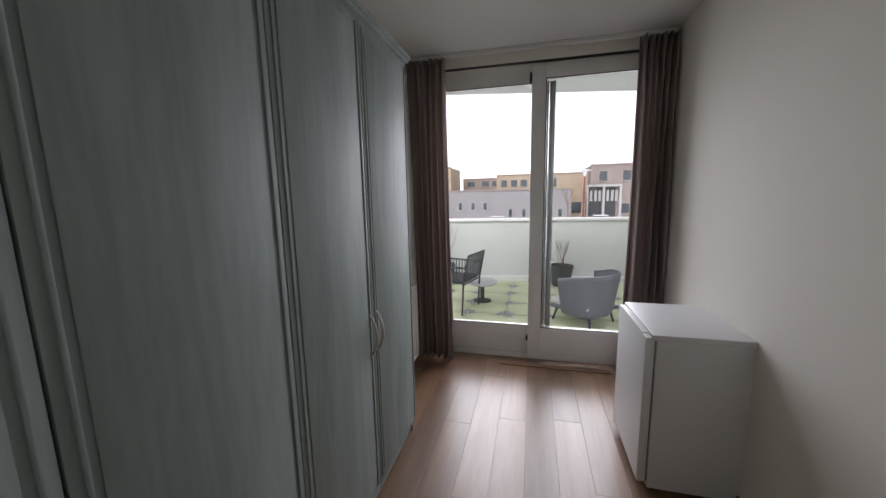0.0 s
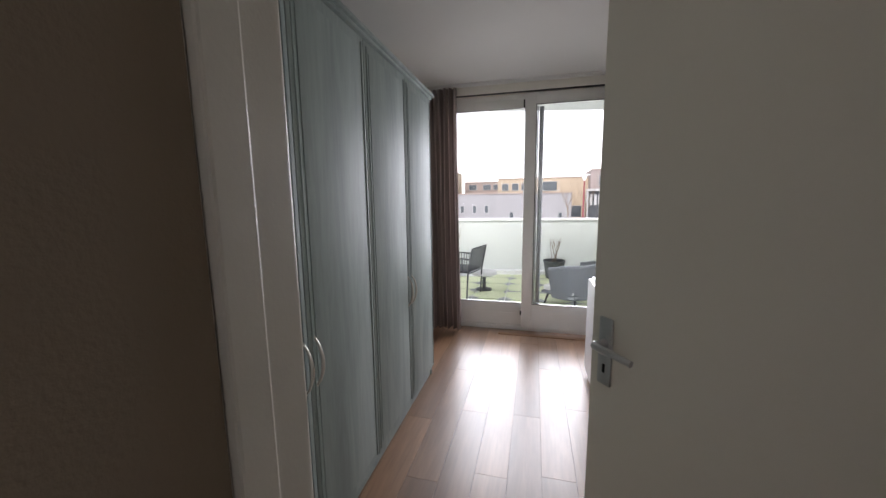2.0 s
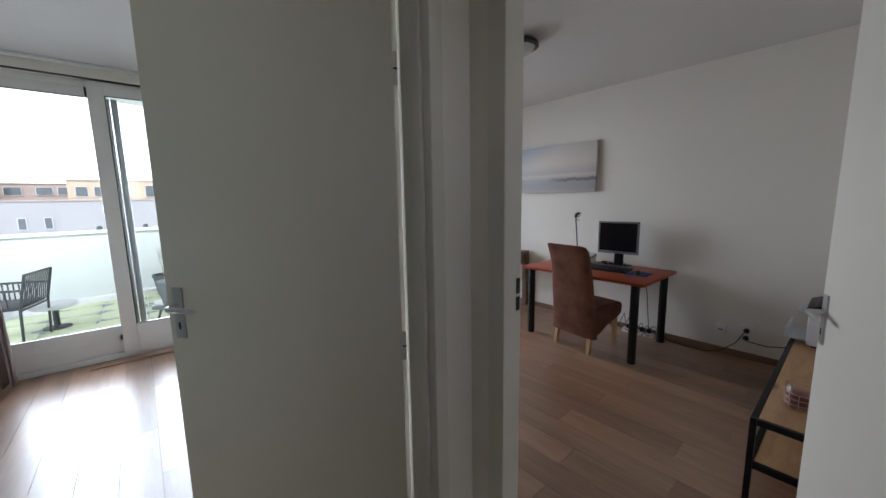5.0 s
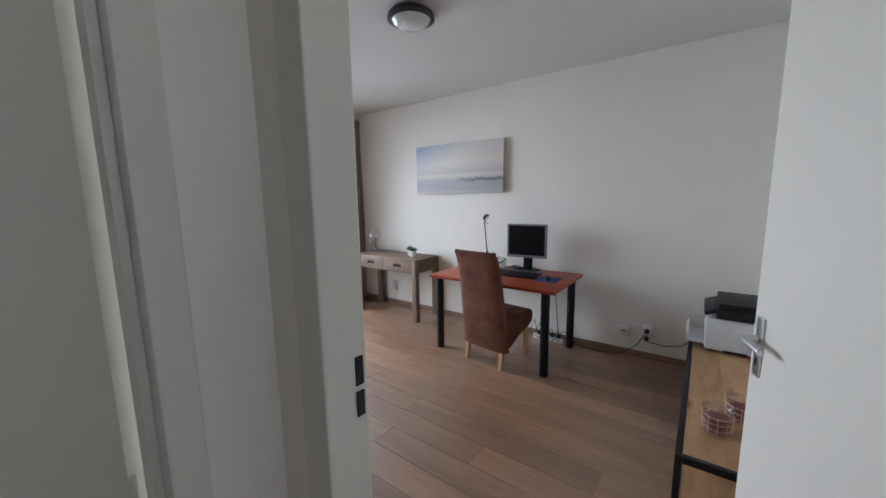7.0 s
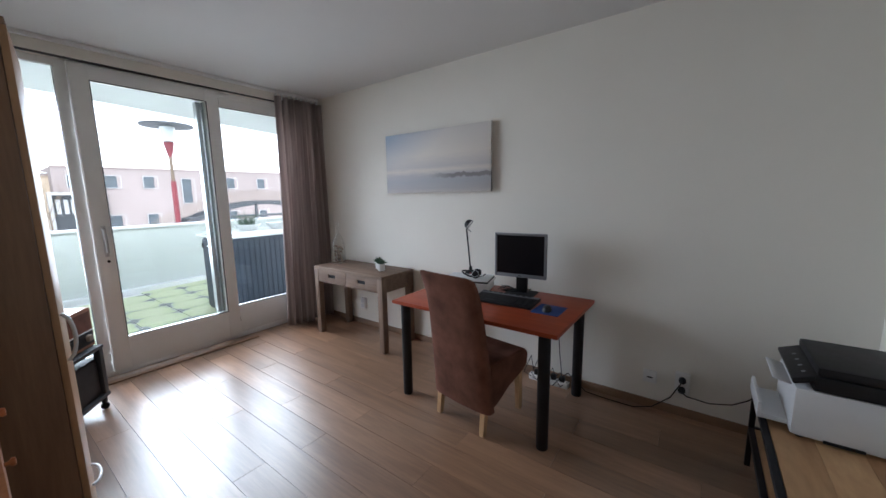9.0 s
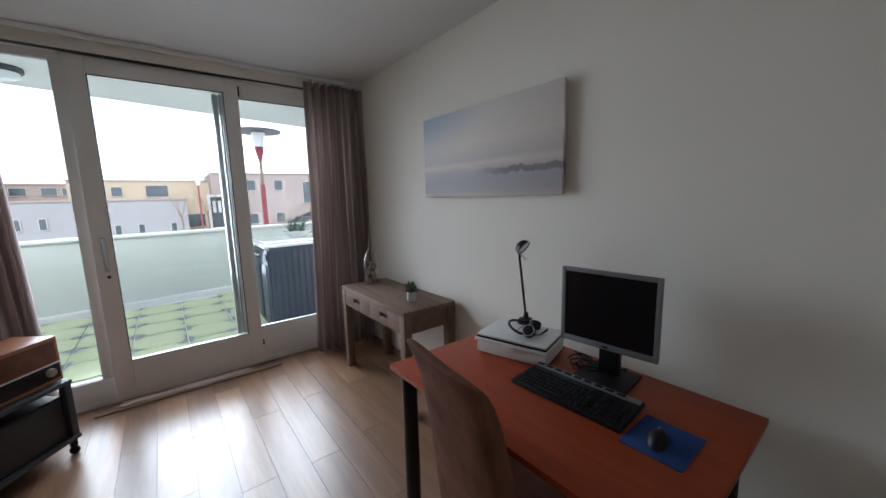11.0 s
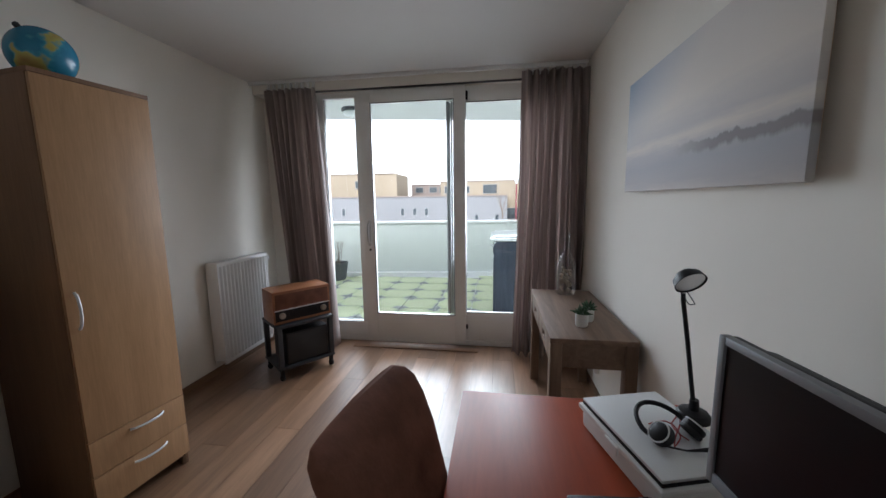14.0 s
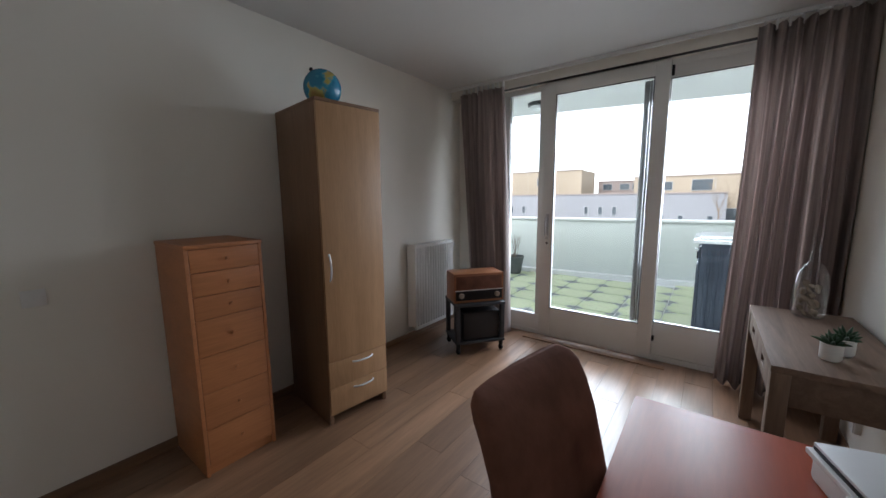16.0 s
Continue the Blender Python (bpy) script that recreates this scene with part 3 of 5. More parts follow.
# ---- doors and frames ----
def lever(parent, x, z, side, y):
    """Back plate with a lever on one face of a leaf; side: +1 or -1 along y."""
    pl = part("lock_plate", block(x - 0.022, x + 0.022, min(y, y + side * 0.007), max(y, y + side * 0.007), z - 0.12, z + 0.07, 0.003), M_CHROME, parent, "brushed steel lock plate")
    bm = lathe([(0.012, 0), (0.010, 0.045)], 14, m=pose(x, y, z, -90 * side, 0, 0))
    s = [(x, y + side * 0.045, z), (x - 0.02, y + side * 0.05, z + 0.001), (x - 0.06, y + side * 0.048, z), (x - 0.115, y + side * 0.044, z - 0.004)]
    tube(s, [0.0105, 0.0105, 0.0095, 0.008], 10, bm)
    part("lever", bm, M_CHROME, pl, "brushed steel lever")
    part("keyhole", block(x - 0.004, x + 0.004, min(y + side * 0.006, y + side * 0.0085), max(y + side * 0.006, y + side * 0.0085), z - 0.085, z - 0.06), M_BLACK, pl, "", 0)


def door(name, hinge, edge, label, hz):
    d = Vector(edge) - Vector(hinge)
    length = d.length
    top = thing(name, label, "door", pose(hinge[0], hinge[1], 0, 0, 0, math.degrees(math.atan2(d.y, d.x))), kind="structure")
    part("leaf", block(0.012, length, -0.04, 0.0, 0.008, DOOR_H - 0.006, 0.002), M_DOOR, top)
    lever(top, length - 0.052, hz, 1, 0.0)
    lever(top, length - 0.052, hz, -1, -0.04)
    part("latch_plate", block(length - 0.001, length + 0.002, -0.03, -0.01, hz - 0.12, hz + 0.07), M_CHROME, top, "steel latch plate", 0)
    for z in (0.25, 1.05, 1.86):
        hg = part("hinge", tube([(0.004, 0.002, z - 0.045), (0.004, 0.002, z + 0.045)], 0.0055, 10), M_STEEL_FRAME, top)
        part("hinge_joint", tube([(0.004, 0.002, z - 0.002), (0.004, 0.002, z + 0.002)], 0.0065, 10), M_BLACK, hg)
    return top


door("door_1", (1.160, -0.478), (0.619, 0.262), "off-white flush bedroom door standing half open", 1.13)
door("door_2", (1.50, -1.575), (2.54, -1.295), "off-white flush study door standing wide open", 1.05)

bm = bmesh.new()
cuboid(bm, D2, D2 + 0.045, HY - 0.012, RY + 0.012, 0, DOOR_H + 0.03, 0.004)
cuboid(bm, D1, D2, HY - 0.011, RY + 0.011, DOOR_H, DOOR_H + 0.03, 0.003)
cuboid(bm, D2 - 0.012, D2, HY + 0.02, HY + 0.06, 0, DOOR_H, 0.003)
structure("door_frame_bedroom", bm, M_STEEL_FRAME, "off-white painted steel door frame", "door frame")
bm = bmesh.new()
cuboid(bm, D1 - 0.0445, D1, HY - 0.012, RY + 0.012, 0, DOOR_H + 0.03, 0.004)
cuboid(bm, D1, D1 + 0.012, HY + 0.02, HY + 0.06, 0, DOOR_H, 0.003)
structure("door_jamb_bedroom", bm, M_STEEL_FRAME, "off-white painted steel jamb of the bedroom door", "door frame")
bm = bmesh.new()
cuboid(bm, JX - 0.006, KX0 + 0.003, E2, E2 + 0.06, 0, DOOR_H + 0.03, 0.004)
cuboid(bm, JX - 0.006, KX0 + 0.003, E1 - 0.03, E1, 0, DOOR_H + 0.03, 0.004)
cuboid(bm, JX - 0.005, KX0 + 0.002, E1, E2, DOOR_H, DOOR_H + 0.03, 0.003)
structure("door_frame_study", bm, M_STEEL_FRAME, "off-white painted steel door frame", "door frame")
bm = bmesh.new()
cuboid(bm, 1.372, 1.386, E2 - 0.003, E2 - 0.001, 1.175, 1.215)
cuboid(bm, 1.372, 1.386, E2 - 0.003, E2 - 0.001, 1.225, 1.27)
structure("strike_recess", bm, M_BLACK, "dark latch recesses in the door frame", "trim")


# ---- bedroom ----
def bow_handle(parent, x, y, z, h=0.19):
    """A thin bow handle with pointed ends on a front that faces +x."""
    pts = [(x + 0.004 + 0.030 * math.sin(math.pi * i / 12) ** 0.7, y, z - h / 2 + h * i / 12) for i in range(13)]
    bm = tube(pts, [0.0045 + 0.003 * math.sin(math.pi * i / 12) for i in range(13)], 8)
    for s in (-1, 1):
        lathe([(0.011, 0), (0.009, 0.004)], 10, bm, pose(x, y, z + s * h / 2, 0, 90, 0))
    part("handle", bm, M_HANDLE, parent, "curved metal bow handle")


ward = thing("wardrobe", "tall grey-green stained four-door wardrobe along the bedroom wall", "wardrobe", pose(BX + 0.005, -0.20, 0))
WF, WL, WH = 0.36, 2.232, 2.29
part("side_panel", block(0, WF, 0, 0.02, 0, WH, 0.002), M_WARD, ward)
part("side_panel", block(0, WF, WL - 0.02, WL, 0, WH, 0.002), M_WARD, ward)
part("rear_panel", block(0, 0.01, 0.02, WL - 0.02, 0.08, WH), M_WARD, ward, "", 0)
part("top_board", block(0.01, WF, 0.02, WL - 0.02, WH - 0.03, WH - 0.002), M_WARD, ward, "", 0)
part("bottom_board", block(0.01, WF, 0.02, WL - 0.02, 0.08, 0.10), M_WARD, ward, "", 0)
part("plinth", block(WF - 0.03, WF - 0.012, 0.02, WL - 0.02, 0, 0.078, 0.002), M_WARD, ward)
bm = block(-0.0, WF + 0.035, -0.012, WL + 0.014, WH, WH + 0.018, 0.006)
cuboid(bm, 0.0, WF + 0.05, -0.024, WL + 0.028, WH + 0.018, WH + 0.04, 0.008)
part("cornice", bm, M_WARD, ward)
seams = (0.0, 0.527, 1.095, 1.662, WL)
for i in range(4):
    y0, y1 = seams[i] + 0.0025, seams[i + 1] - 0.0025
    bm = block(WF + 0.002, WF + 0.02, y0, y1, 0.09, WH - 0.004, 0.004)
    d = part("door", bm, M_WARD, ward)
    for a, b in ((y0 + 0.020, y0 + 0.030), (y1 - 0.030, y1 - 0.020)):
        part("moulding", block(WF + 0.018, WF + 0.026, a, b, 0.115, WH - 0.03, 0.003), M_WARD, d)
    part("panel", block(WF + 0.018, WF + 0.0245, y0 + 0.045, y1 - 0.045, 0.14, WH - 0.055, 0.004), M_WARD, d)
    bow_handle(d, WF + 0.022, y1 - 0.032 if i % 2 == 0 else y0 + 0.032, 0.90)

fr = thing("refrigerator", "small white table-height refrigerator against the wall", "refrigerator", pose(0.905, 1.815, 0))
part("body", block(0.052, 0.462, 0, 0.545, 0.025, 0.825, 0.006), M_FRIDGE, fr)
part("worktop", block(0.03, 0.466, -0.004, 0.549, 0.825, 0.855, 0.007), M_FRIDGE, fr)
part("door", block(0.0, 0.044, 0.0, 0.545, 0.055, 0.84, 0.010), M_FRIDGE, fr)
part("door_seal", block(0.044, 0.052, 0.008, 0.537, 0.06, 0.825), M_SILVER, fr, "grey door seal", 0)
part("grip", block(-0.001, 0.03, 0.06, 0.48, 0.838, 0.846, 0.003), M_WHITE, fr)
for x in (0.09, 0.43):
    for y in (0.04, 0.505):
        part("foot", lathe([(0.018, 0), (0.018, 0.026)], 12, m=pose(x, y, 0)), M_BLACK, fr)


def radiator(m, length, z0, z1, depth, label, valve_side=1):
    """Panel radiator along local y on a wall at x = 0, facing +x."""
    top = thing("radiator", label, "radiator", m)
    bm = bmesh.new()
    n = int(length / 0.044)
    vs = []
    for i in range(n * 4 + 1):
        y = length * i / (n * 4)
        vs.append((depth - (0.0, 0.0, 0.015, 0.015)[i % 4] if 1 < i < n * 4 - 1 else depth - 0.004, y))
    lo = [bm.verts.new((x, y, z0 + 0.035)) for x, y in vs]
    hi = [bm.verts.new((x, y, z1 - 0.035)) for x, y in vs]
    for i in range(len(vs) - 1):
        bm.faces.new((lo[i], lo[i + 1], hi[i + 1], hi[i]))
    cuboid(bm, depth - 0.018, depth - 0.001, 0, length, z1 - 0.036, z1 - 0.004, 0.004)
    cuboid(bm, depth - 0.018, depth - 0.001, 0, length, z0, z0 + 0.036, 0.004)
    cuboid(bm, depth - 0.022, depth - 0.017, 0.001, length - 0.001, z0 + 0.03, z1 - 0.03)
    part("front_panel", bm, M_RAD, top)
    part("rear_panel", block(0.025, 0.037, 0.002, length - 0.002, z0 + 0.002, z1 - 0.006, 0.004), M_RAD, top)
    bm = bmesh.new()
    for i in range(int(length / 0.022)):
        y = 0.012 + i * 0.022
        cuboid(bm, 0.036, depth - 0.017, y, y + 0.012, z1 - 0.007, z1 - 0.003)
    cuboid(bm, 0.022, depth, -0.002, 0.0, z0 + 0.03, z1, 0.001)
    cuboid(bm, 0.022, depth, length, length + 0.002, z0 + 0.03, z1, 0.001)
    part("top_grille", bm, M_RAD, top, "", 0)
    y = length + 0.03 if valve_side > 0 else -0.03
    bm = tube([(0.06, y, 0.0), (0.06, y, z1 - 0.06)], 0.009, 10)
    tube([(0.06, y, z1 - 0.06), (0.06, length if valve_side > 0 else 0, z1 - 0.06)], 0.009, 10, bm)
    part("pipe", bm, M_RAD, top)
    part("valve", lathe([(0.012, 0), (0.019, 0.008), (0.021, 0.05), (0.016, 0.058)], 16, m=pose(0.07, y, z1 - 0.06, 0, 90, 0)), M_WHITE, top, "white thermostat knob")
    for yy in (0.12, length - 0.14):
        part("wall_bracket", block(0, 0.026, yy, yy + 0.02, z0 + 0.1, z1 - 0.1, 0.002), M_RAD, top)
    return top


radiator(pose(BX, 2.12, 0), 0.70, 0.14, 0.80, 0.155, "white ribbed panel radiator beside the bedroom curtain")
radiator(pose(WX, 2.30, 0), 0.66, 0.115, 1.015, 0.135, "white ribbed panel radiator on the study wall")


def ceiling_lamp(x, y, label):
    top = thing("ceiling_lamp", label, "ceiling lamp", pose(x, y, CEIL), group="ceiling lamps")
    part("base", lathe([(0.13, -0.002), (0.15, -0.02), (0.155, -0.045), (0.128, -0.052), (0.128, -0.03)], 40), M_DARKMETAL, top, "dark metal ring")
    part("glass_bowl", lathe([(0.128, -0.042), (0.118, -0.062), (0.088, -0.083), (0.045, -0.094), (0.0, -0.097)], 40), M_OPAL, top, "frosted glass bowl", 60)


ceiling_lamp(0.31, 1.22, "round ceiling lamp with dark ring and frosted bowl")
ceiling_lamp(2.96, 0.50, "round ceiling lamp with dark ring and frosted bowl")
M_STRIP = wood("oak_threshold", (0.38, 0.23, 0.145), (0.25, 0.15, 0.09), (0.9, 11, 11), 0.4, 0.03, 0.1, 9)
for x0, x1 in ((0.09, 1.03), (2.41, 3.72)):
    tagged(part("threshold_strip", block(x0, x1, 3.07, 3.15, 0.0005, 0.010, 0.004), M_STRIP), "flat wooden threshold board before the terrace door", "threshold", "threshold boards")
# ---- study ----
desk = thing("desk", "cherry-topped desk on four thick black round legs", "desk", pose(3.765, -0.225, 0))
DL, DD = 1.26, 0.82
part("desktop", block(0, DD, 0, DL, 0.722, 0.75, 0.006), M_CHERRY, desk, "polished cherry-red wooden top")
for y in (0.07, DL - 0.10):
    part("under_rail", block(0.10, DD - 0.10, y, y + 0.03, 0.685, 0.7215, 0.003), M_BLACK, desk)
for x in (0.055, DD - 0.055):
    for y in (0.09, DL - 0.09):
        part("leg", lathe([(0.034, 0), (0.036, 0.004), (0.036, 0.715), (0.034, 0.7215)], 28, m=pose(x, y, 0)), M_BLACK, desk, "thick black round leg")


def parsons_chair(m):
    """High-backed upholstered chair; local +x is its front, the seat's back edge at x = 0."""
    top = thing("dining_chair", "high-backed brown suede chair pushed up to the desk", "chair", m)
    # back: a slab that rises from the floor cover to a rolled top
    bm = bmesh.new()
    prof = [(0.16, 0.045, 0.245), (0.24, 0.035, 0.24), (0.40, 0.02, 0.235), (0.55, 0.0, 0.228), (0.75, -0.022, 0.222), (0.92, -0.05, 0.22), (1.0, -0.073, 0.222), (1.045, -0.09, 0.222), (1.070, -0.102, 0.212), (1.084, -0.110, 0.185)]
    th = [0.09, 0.09, 0.10, 0.095, 0.085, 0.072, 0.064, 0.055, 0.04, 0.018]
    loops = []
    for (z, x, w), t in zip(prof, th):
        loop = []
        for k in range(28):
            a = 2 * math.pi * k / 28
            cx, cy = math.cos(a), math.sin(a)
            px = x + t / 2 + t / 2 * math.copysign(abs(cx) ** 0.55, cx)
            py = w * math.copysign(abs(cy) ** 0.35, cy)
            loop.append(bm.verts.new((px + 0.012 * (py / w) ** 2, py, z)))
        loops.append(loop)
    for a, b in zip(loops, loops[1:]):
        for k in range(28):
            bm.faces.new((a[k], a[(k + 1) % 28], b[(k + 1) % 28], b[k]))
    bm.faces.new(list(reversed(loops[0])))
    bm.faces.new(loops[-1])
    part("backrest", bm, M_SUEDE, top, "", 70)
    # seat with side skirt that slopes up to the front
    bm = bmesh.new()
    side = [(0.09, 0.17), (0.16, 0.20), (0.30, 0.275), (0.44, 0.33), (0.52, 0.345), (0.53, 0.43), (0.515, 0.462), (0.47, 0.478), (0.28, 0.485), (0.09, 0.478)]
    l = [bm.verts.new((x, -0.235, z)) for x, z in side]
    r = [bm.verts.new((x, 0.235, z)) for x, z in side]
    for i in range(len(side)):
        j = (i + 1) % len(side)
        bm.faces.new((l[i], l[j], r[j], r[i]))
    bm.faces.new(l)
    bm.faces.new(list(reversed(r)))
    bmesh.ops.bevel(bm, geom=bm.edges[:], offset=0.012, segments=2, affect="EDGES")
    part("seat", bm, M_SUEDE, top, "", 50)
    for x, z1 in ((0.085, 0.19), (0.47, 0.345)):
        for y in (-0.19, 0.19):
            bm = bmesh.new()
            s = 0.016
            b0 = [bm.verts.new((x + sx * s - (0.02 if x < 0.2 else -0.015), y + sy * s, 0)) for sx, sy in ((-1, -1), (1, -1), (1, 1), (-1, 1))]
            b1 = [bm.verts.new((x + sx * 0.02, y + sy * 0.02, z1)) for sx, sy in ((-1, -1), (1, -1), (1, 1), (-1, 1))]
            for i in range(4):
                bm.faces.new((b0[i], b0[(i + 1) % 4], b1[(i + 1) % 4], b1[i]))
            bm.faces.new(list(reversed(b0)))
            bm.faces.new(b1)
            part("leg", bm, M_OAKLEG, top, "light oak tapered leg")
    return top


parsons_chair(pose(3.67, 0.41, 0, 0, 0, -8) @ Matrix.Scale(0.975, 4, (0, 0, 1)))

# monitor
mon = thing("computer_monitor", "silver-framed flat monitor with a dark screen on the desk", "monitor", pose(4.42, 0.286, 0.75, 0, 0, 5.5) @ Matrix.Scale(0.98, 4))
bm = bmesh.new()
ring2 = ((-0.206, -0.188), (0.188, 0.206))
for a, b in ring2:
    cuboid(bm, -0.03, -0.010, a, b, 0.145, 0.492, 0.003)
cuboid(bm, -0.0295, -0.0105, -0.188, 0.188, 0.145, 0.172, 0.003)
cuboid(bm, -0.0295, -0.0105, -0.188, 0.188, 0.474, 0.492, 0.003)
part("bezel", bm, M_SILVER, mon, "silver plastic bezel")
part("screen", block(-0.024, -0.02, -0.189, 0.189, 0.17, 0.476), M_SCREEN, mon, "dark matt screen", 0)
part("rear_shell", block(-0.0098, 0.008, -0.203, 0.203, 0.148, 0.489, 0.005), M_BLACK, mon)
part("rear_housing", block(0.0082, 0.055, -0.175, 0.175, 0.165, 0.475, 0.02), M_BLACK, mon)
part("neck", block(0.02, 0.055, -0.045, 0.045, 0.01, 0.25, 0.008), M_BLACK, mon)
part("stand_foot", block(-0.11, 0.11, -0.115, 0.115, 0.0005, 0.016, 0.007), M_BLACK, mon)
part("power_mark", block(-0.032, -0.0298, -0.012, 0.012, 0.155, 0.162), M_BLACK, mon, "", 0)


# keyboard
kb = thing("keyboard", "black computer keyboard with a silver top strip", "keyboard", pose(4.195, 0.305, 0.75, 0, -3, 2))
part("case", block(-0.105, 0.105, -0.232, 0.232, 0.004, 0.024, 0.006), M_BLACK, kb)
part("media_strip", block(0.068, 0.098, -0.225, 0.225, 0.0235, 0.030, 0.003), M_SILVER, kb, "silver media key strip")
keymesh = mesh_of("key", block(-0.008, 0.008, -0.008, 0.008, 0, 0.008, 0.002), M_BLACK, 0)
for r in range(6):
    for c in range(21):
        if c in (15, 18) or (r == 0 and c == 14):
            continue
        if r == 0 and 3 < c < 12:
            continue
        k = new("key", keymesh)
        k.parent, k.location = kb, (-0.085 + r * 0.0235, 0.205 - c * 0.0203, 0.0235)
k = part("key", block(-0.008, 0.008, -0.06, 0.06, 0, 0.008, 0.002), M_BLACK, kb)
k.location = (-0.085, 0.06, 0.0235)
bm = bmesh.new()
for i in range(9):
    cuboid(bm, 0.076, 0.09, 0.19 - i * 0.045, 0.222 - i * 0.045, 0.030, 0.033, 0.001)
part("media_keys", bm, M_BLACK, kb)

tagged(part("mouse_pad", block(4.065, 4.278, -0.124, 0.060, 0.7505, 0.754, 0.001), M_BLUE), "thin dark blue cloth mouse pad", "mouse pad")
bm = bmesh.new()
bmesh.ops.create_uvsphere(bm, u_segments=24, v_segments=14, radius=1, matrix=Matrix.Diagonal((0.055, 0.031, 0.036, 1)))
bmesh.ops.bisect_plane(bm, geom=bm.verts[:] + bm.edges[:] + bm.faces[:], plane_co=(0, 0, 0), plane_no=(0, 0, -1), clear_outer=True)
bmesh.ops.holes_fill(bm, edges=bm.edges[:])
ms = thing("computer_mouse", "black computer mouse on the blue pad", "mouse", pose(4.15, -0.025, 0.754, 0, 0, 12))
part("shell", bm, M_BLACK, ms, "", 60)
part("scroll_wheel", lathe([(0.009, -0.003), (0.009, 0.003)], 14, m=pose(0.03, 0, 0.027, 90, 0, 0)), M_SILVER, ms)

# storage box, laptop, headset, lamp
LX, LY, LR = 4.375, 0.725, 16
bx = thing("storage_box", "translucent white plastic storage box under the laptop", "storage box", pose(LX, LY, 0.75, 0, 0, LR))
bm = block(-0.135, 0.135, -0.185, 0.185, 0, 0.062, 0.012)
part("tub", bm, M_WHITE, bx)
part("lid", block(-0.145, 0.145, -0.195, 0.195, 0.062, 0.078, 0.005), M_WHITE, bx)
part("clip", block(-0.152, -0.144, -0.03, 0.03, 0.045, 0.072, 0.003), M_WHITE, bx)
lp = thing("laptop", "closed silver laptop lying on a plastic box", "laptop", pose(LX, LY, 0.8285, 0, 0, LR))
part("base", block(-0.135, 0.135, -0.185, 0.185, 0, 0.011, 0.004), M_BLACK, lp)
part("lid", block(-0.135, 0.135, -0.185, 0.185, 0.0115, 0.021, 0.004), M_LAPTOP, lp, "silver metal lid")

lm = thing("desk_lamp", "black gooseneck desk lamp with round head", "desk lamp", pose(4.50, 0.79, 0.8497, 0, 0, -20))
part("base", lathe([(0.047, 0), (0.047, 0.012), (0.039, 0.022), (0.015, 0.028), (0.012, 0.06)], 28), M_BLACK, lm)
neck = [(0, 0, 0.03), (-0.013, -0.002, 0.12), (-0.032, -0.008, 0.25), (-0.046, -0.012, 0.34), (-0.051, -0.014, 0.37), (-0.052, -0.014, 0.390)]
part("gooseneck", tube(neck, 0.0065, 10), M_BLACK, lm, "", 80)
tilt = Vector((-0.41, 0.67, 0.60)).to_track_quat('Z', 'Y').to_matrix()
low_edge = tilt.inverted() @ Vector((0, 0, -1))
low_edge = Vector((low_edge.x, low_edge.y, 0)).normalized()
across = Vector((-low_edge.y, low_edge.x, 0))
hm = Matrix.Translation(Vector((-0.052, -0.014, 0.392)) - tilt @ low_edge * 0.044) @ tilt.to_4x4() @ Matrix.Scale(0.80, 4)
part("shade", lathe([(0.004, 0.05), (0.03, 0.046), (0.048, 0.028), (0.054, 0.0), (0.052, 0.0), (0.045, 0.026), (0.028, 0.043), (0.0, 0.046)], 32, m=hm), M_BLACK, lm, "glossy black bowl shade", 60)
part("reflector", lathe([(0.049, 0.004), (0.04, 0.024), (0.02, 0.036), (0.0, 0.038)], 28, m=hm), M_CHROME, lm, "silver reflector", 60)
part("bulb", lathe([(0.0, 0.036), (0.007, 0.034), (0.008, 0.018), (0.0, 0.012)], 14, m=hm), M_OPAL, lm, "small clear bulb", 60)
gu = [hm @ (low_edge * 0.05 + across * s + Vector((0, 0, z))) for s, z in ((-0.012, 0.0), (-0.012, -0.052), (-0.008, -0.056), (0.008, -0.056), (0.012, -0.052), (0.012, 0.0))]
part("wire_grip", tube(gu, 0.0016, 6), M_BLACK, lm, "thin wire grip")

hs = thing("headset", "black headset with boom microphone lying on the laptop", "headset", pose(4.385, 0.705, 0.8497, 0, 0, 20) @ Matrix.Scale(0.86, 4))
band = [(0.085 * math.cos(a), 0.095 * math.sin(a), 0.022 + 0.03 * max(0, math.sin(a))) for a in [radians(-20 + 220 * i / 20) for i in range(21)]]
part("headband", tube(band, 0.008, 8), M_BLACK, hs, "", 60)
for s in (-1, 1):
    e = part("ear_cup", lathe([(0.012, -0.014), (0.032, -0.012), (0.036, 0.0), (0.034, 0.012), (0.022, 0.018), (0.0, 0.018)], 24, m=pose(s * 0.062, -0.045, 0.036, 0, 48 * s, 0)), M_BLACK, hs, "", 50)
    part("trim_ring", lathe([(0.0335, 0.010), (0.036, 0.012), (0.0335, 0.015), (0.031, 0.0135)], 24, m=pose(s * 0.062, -0.045, 0.036, 0, 48 * s, 0)), M_LAPTOP, e, "thin silver trim ring")
    part("ear_pad", lathe([(0.020, -0.016), (0.034, -0.020), (0.037, -0.013), (0.033, -0.006)], 24, m=pose(s * 0.062, -0.045, 0.036, 0, 48 * s, 0)), M_RUBBER, e, "soft black ear cushion", 60)
part("microphone", tube([(-0.082, -0.06, 0.03), (-0.07, -0.085, 0.02), (-0.02, -0.105, 0.013), (0.05, -0.115, 0.012), (0.07, -0.117, 0.012)], [0.003, 0.003, 0.003, 0.007, 0.007], 8), M_BLACK, hs)
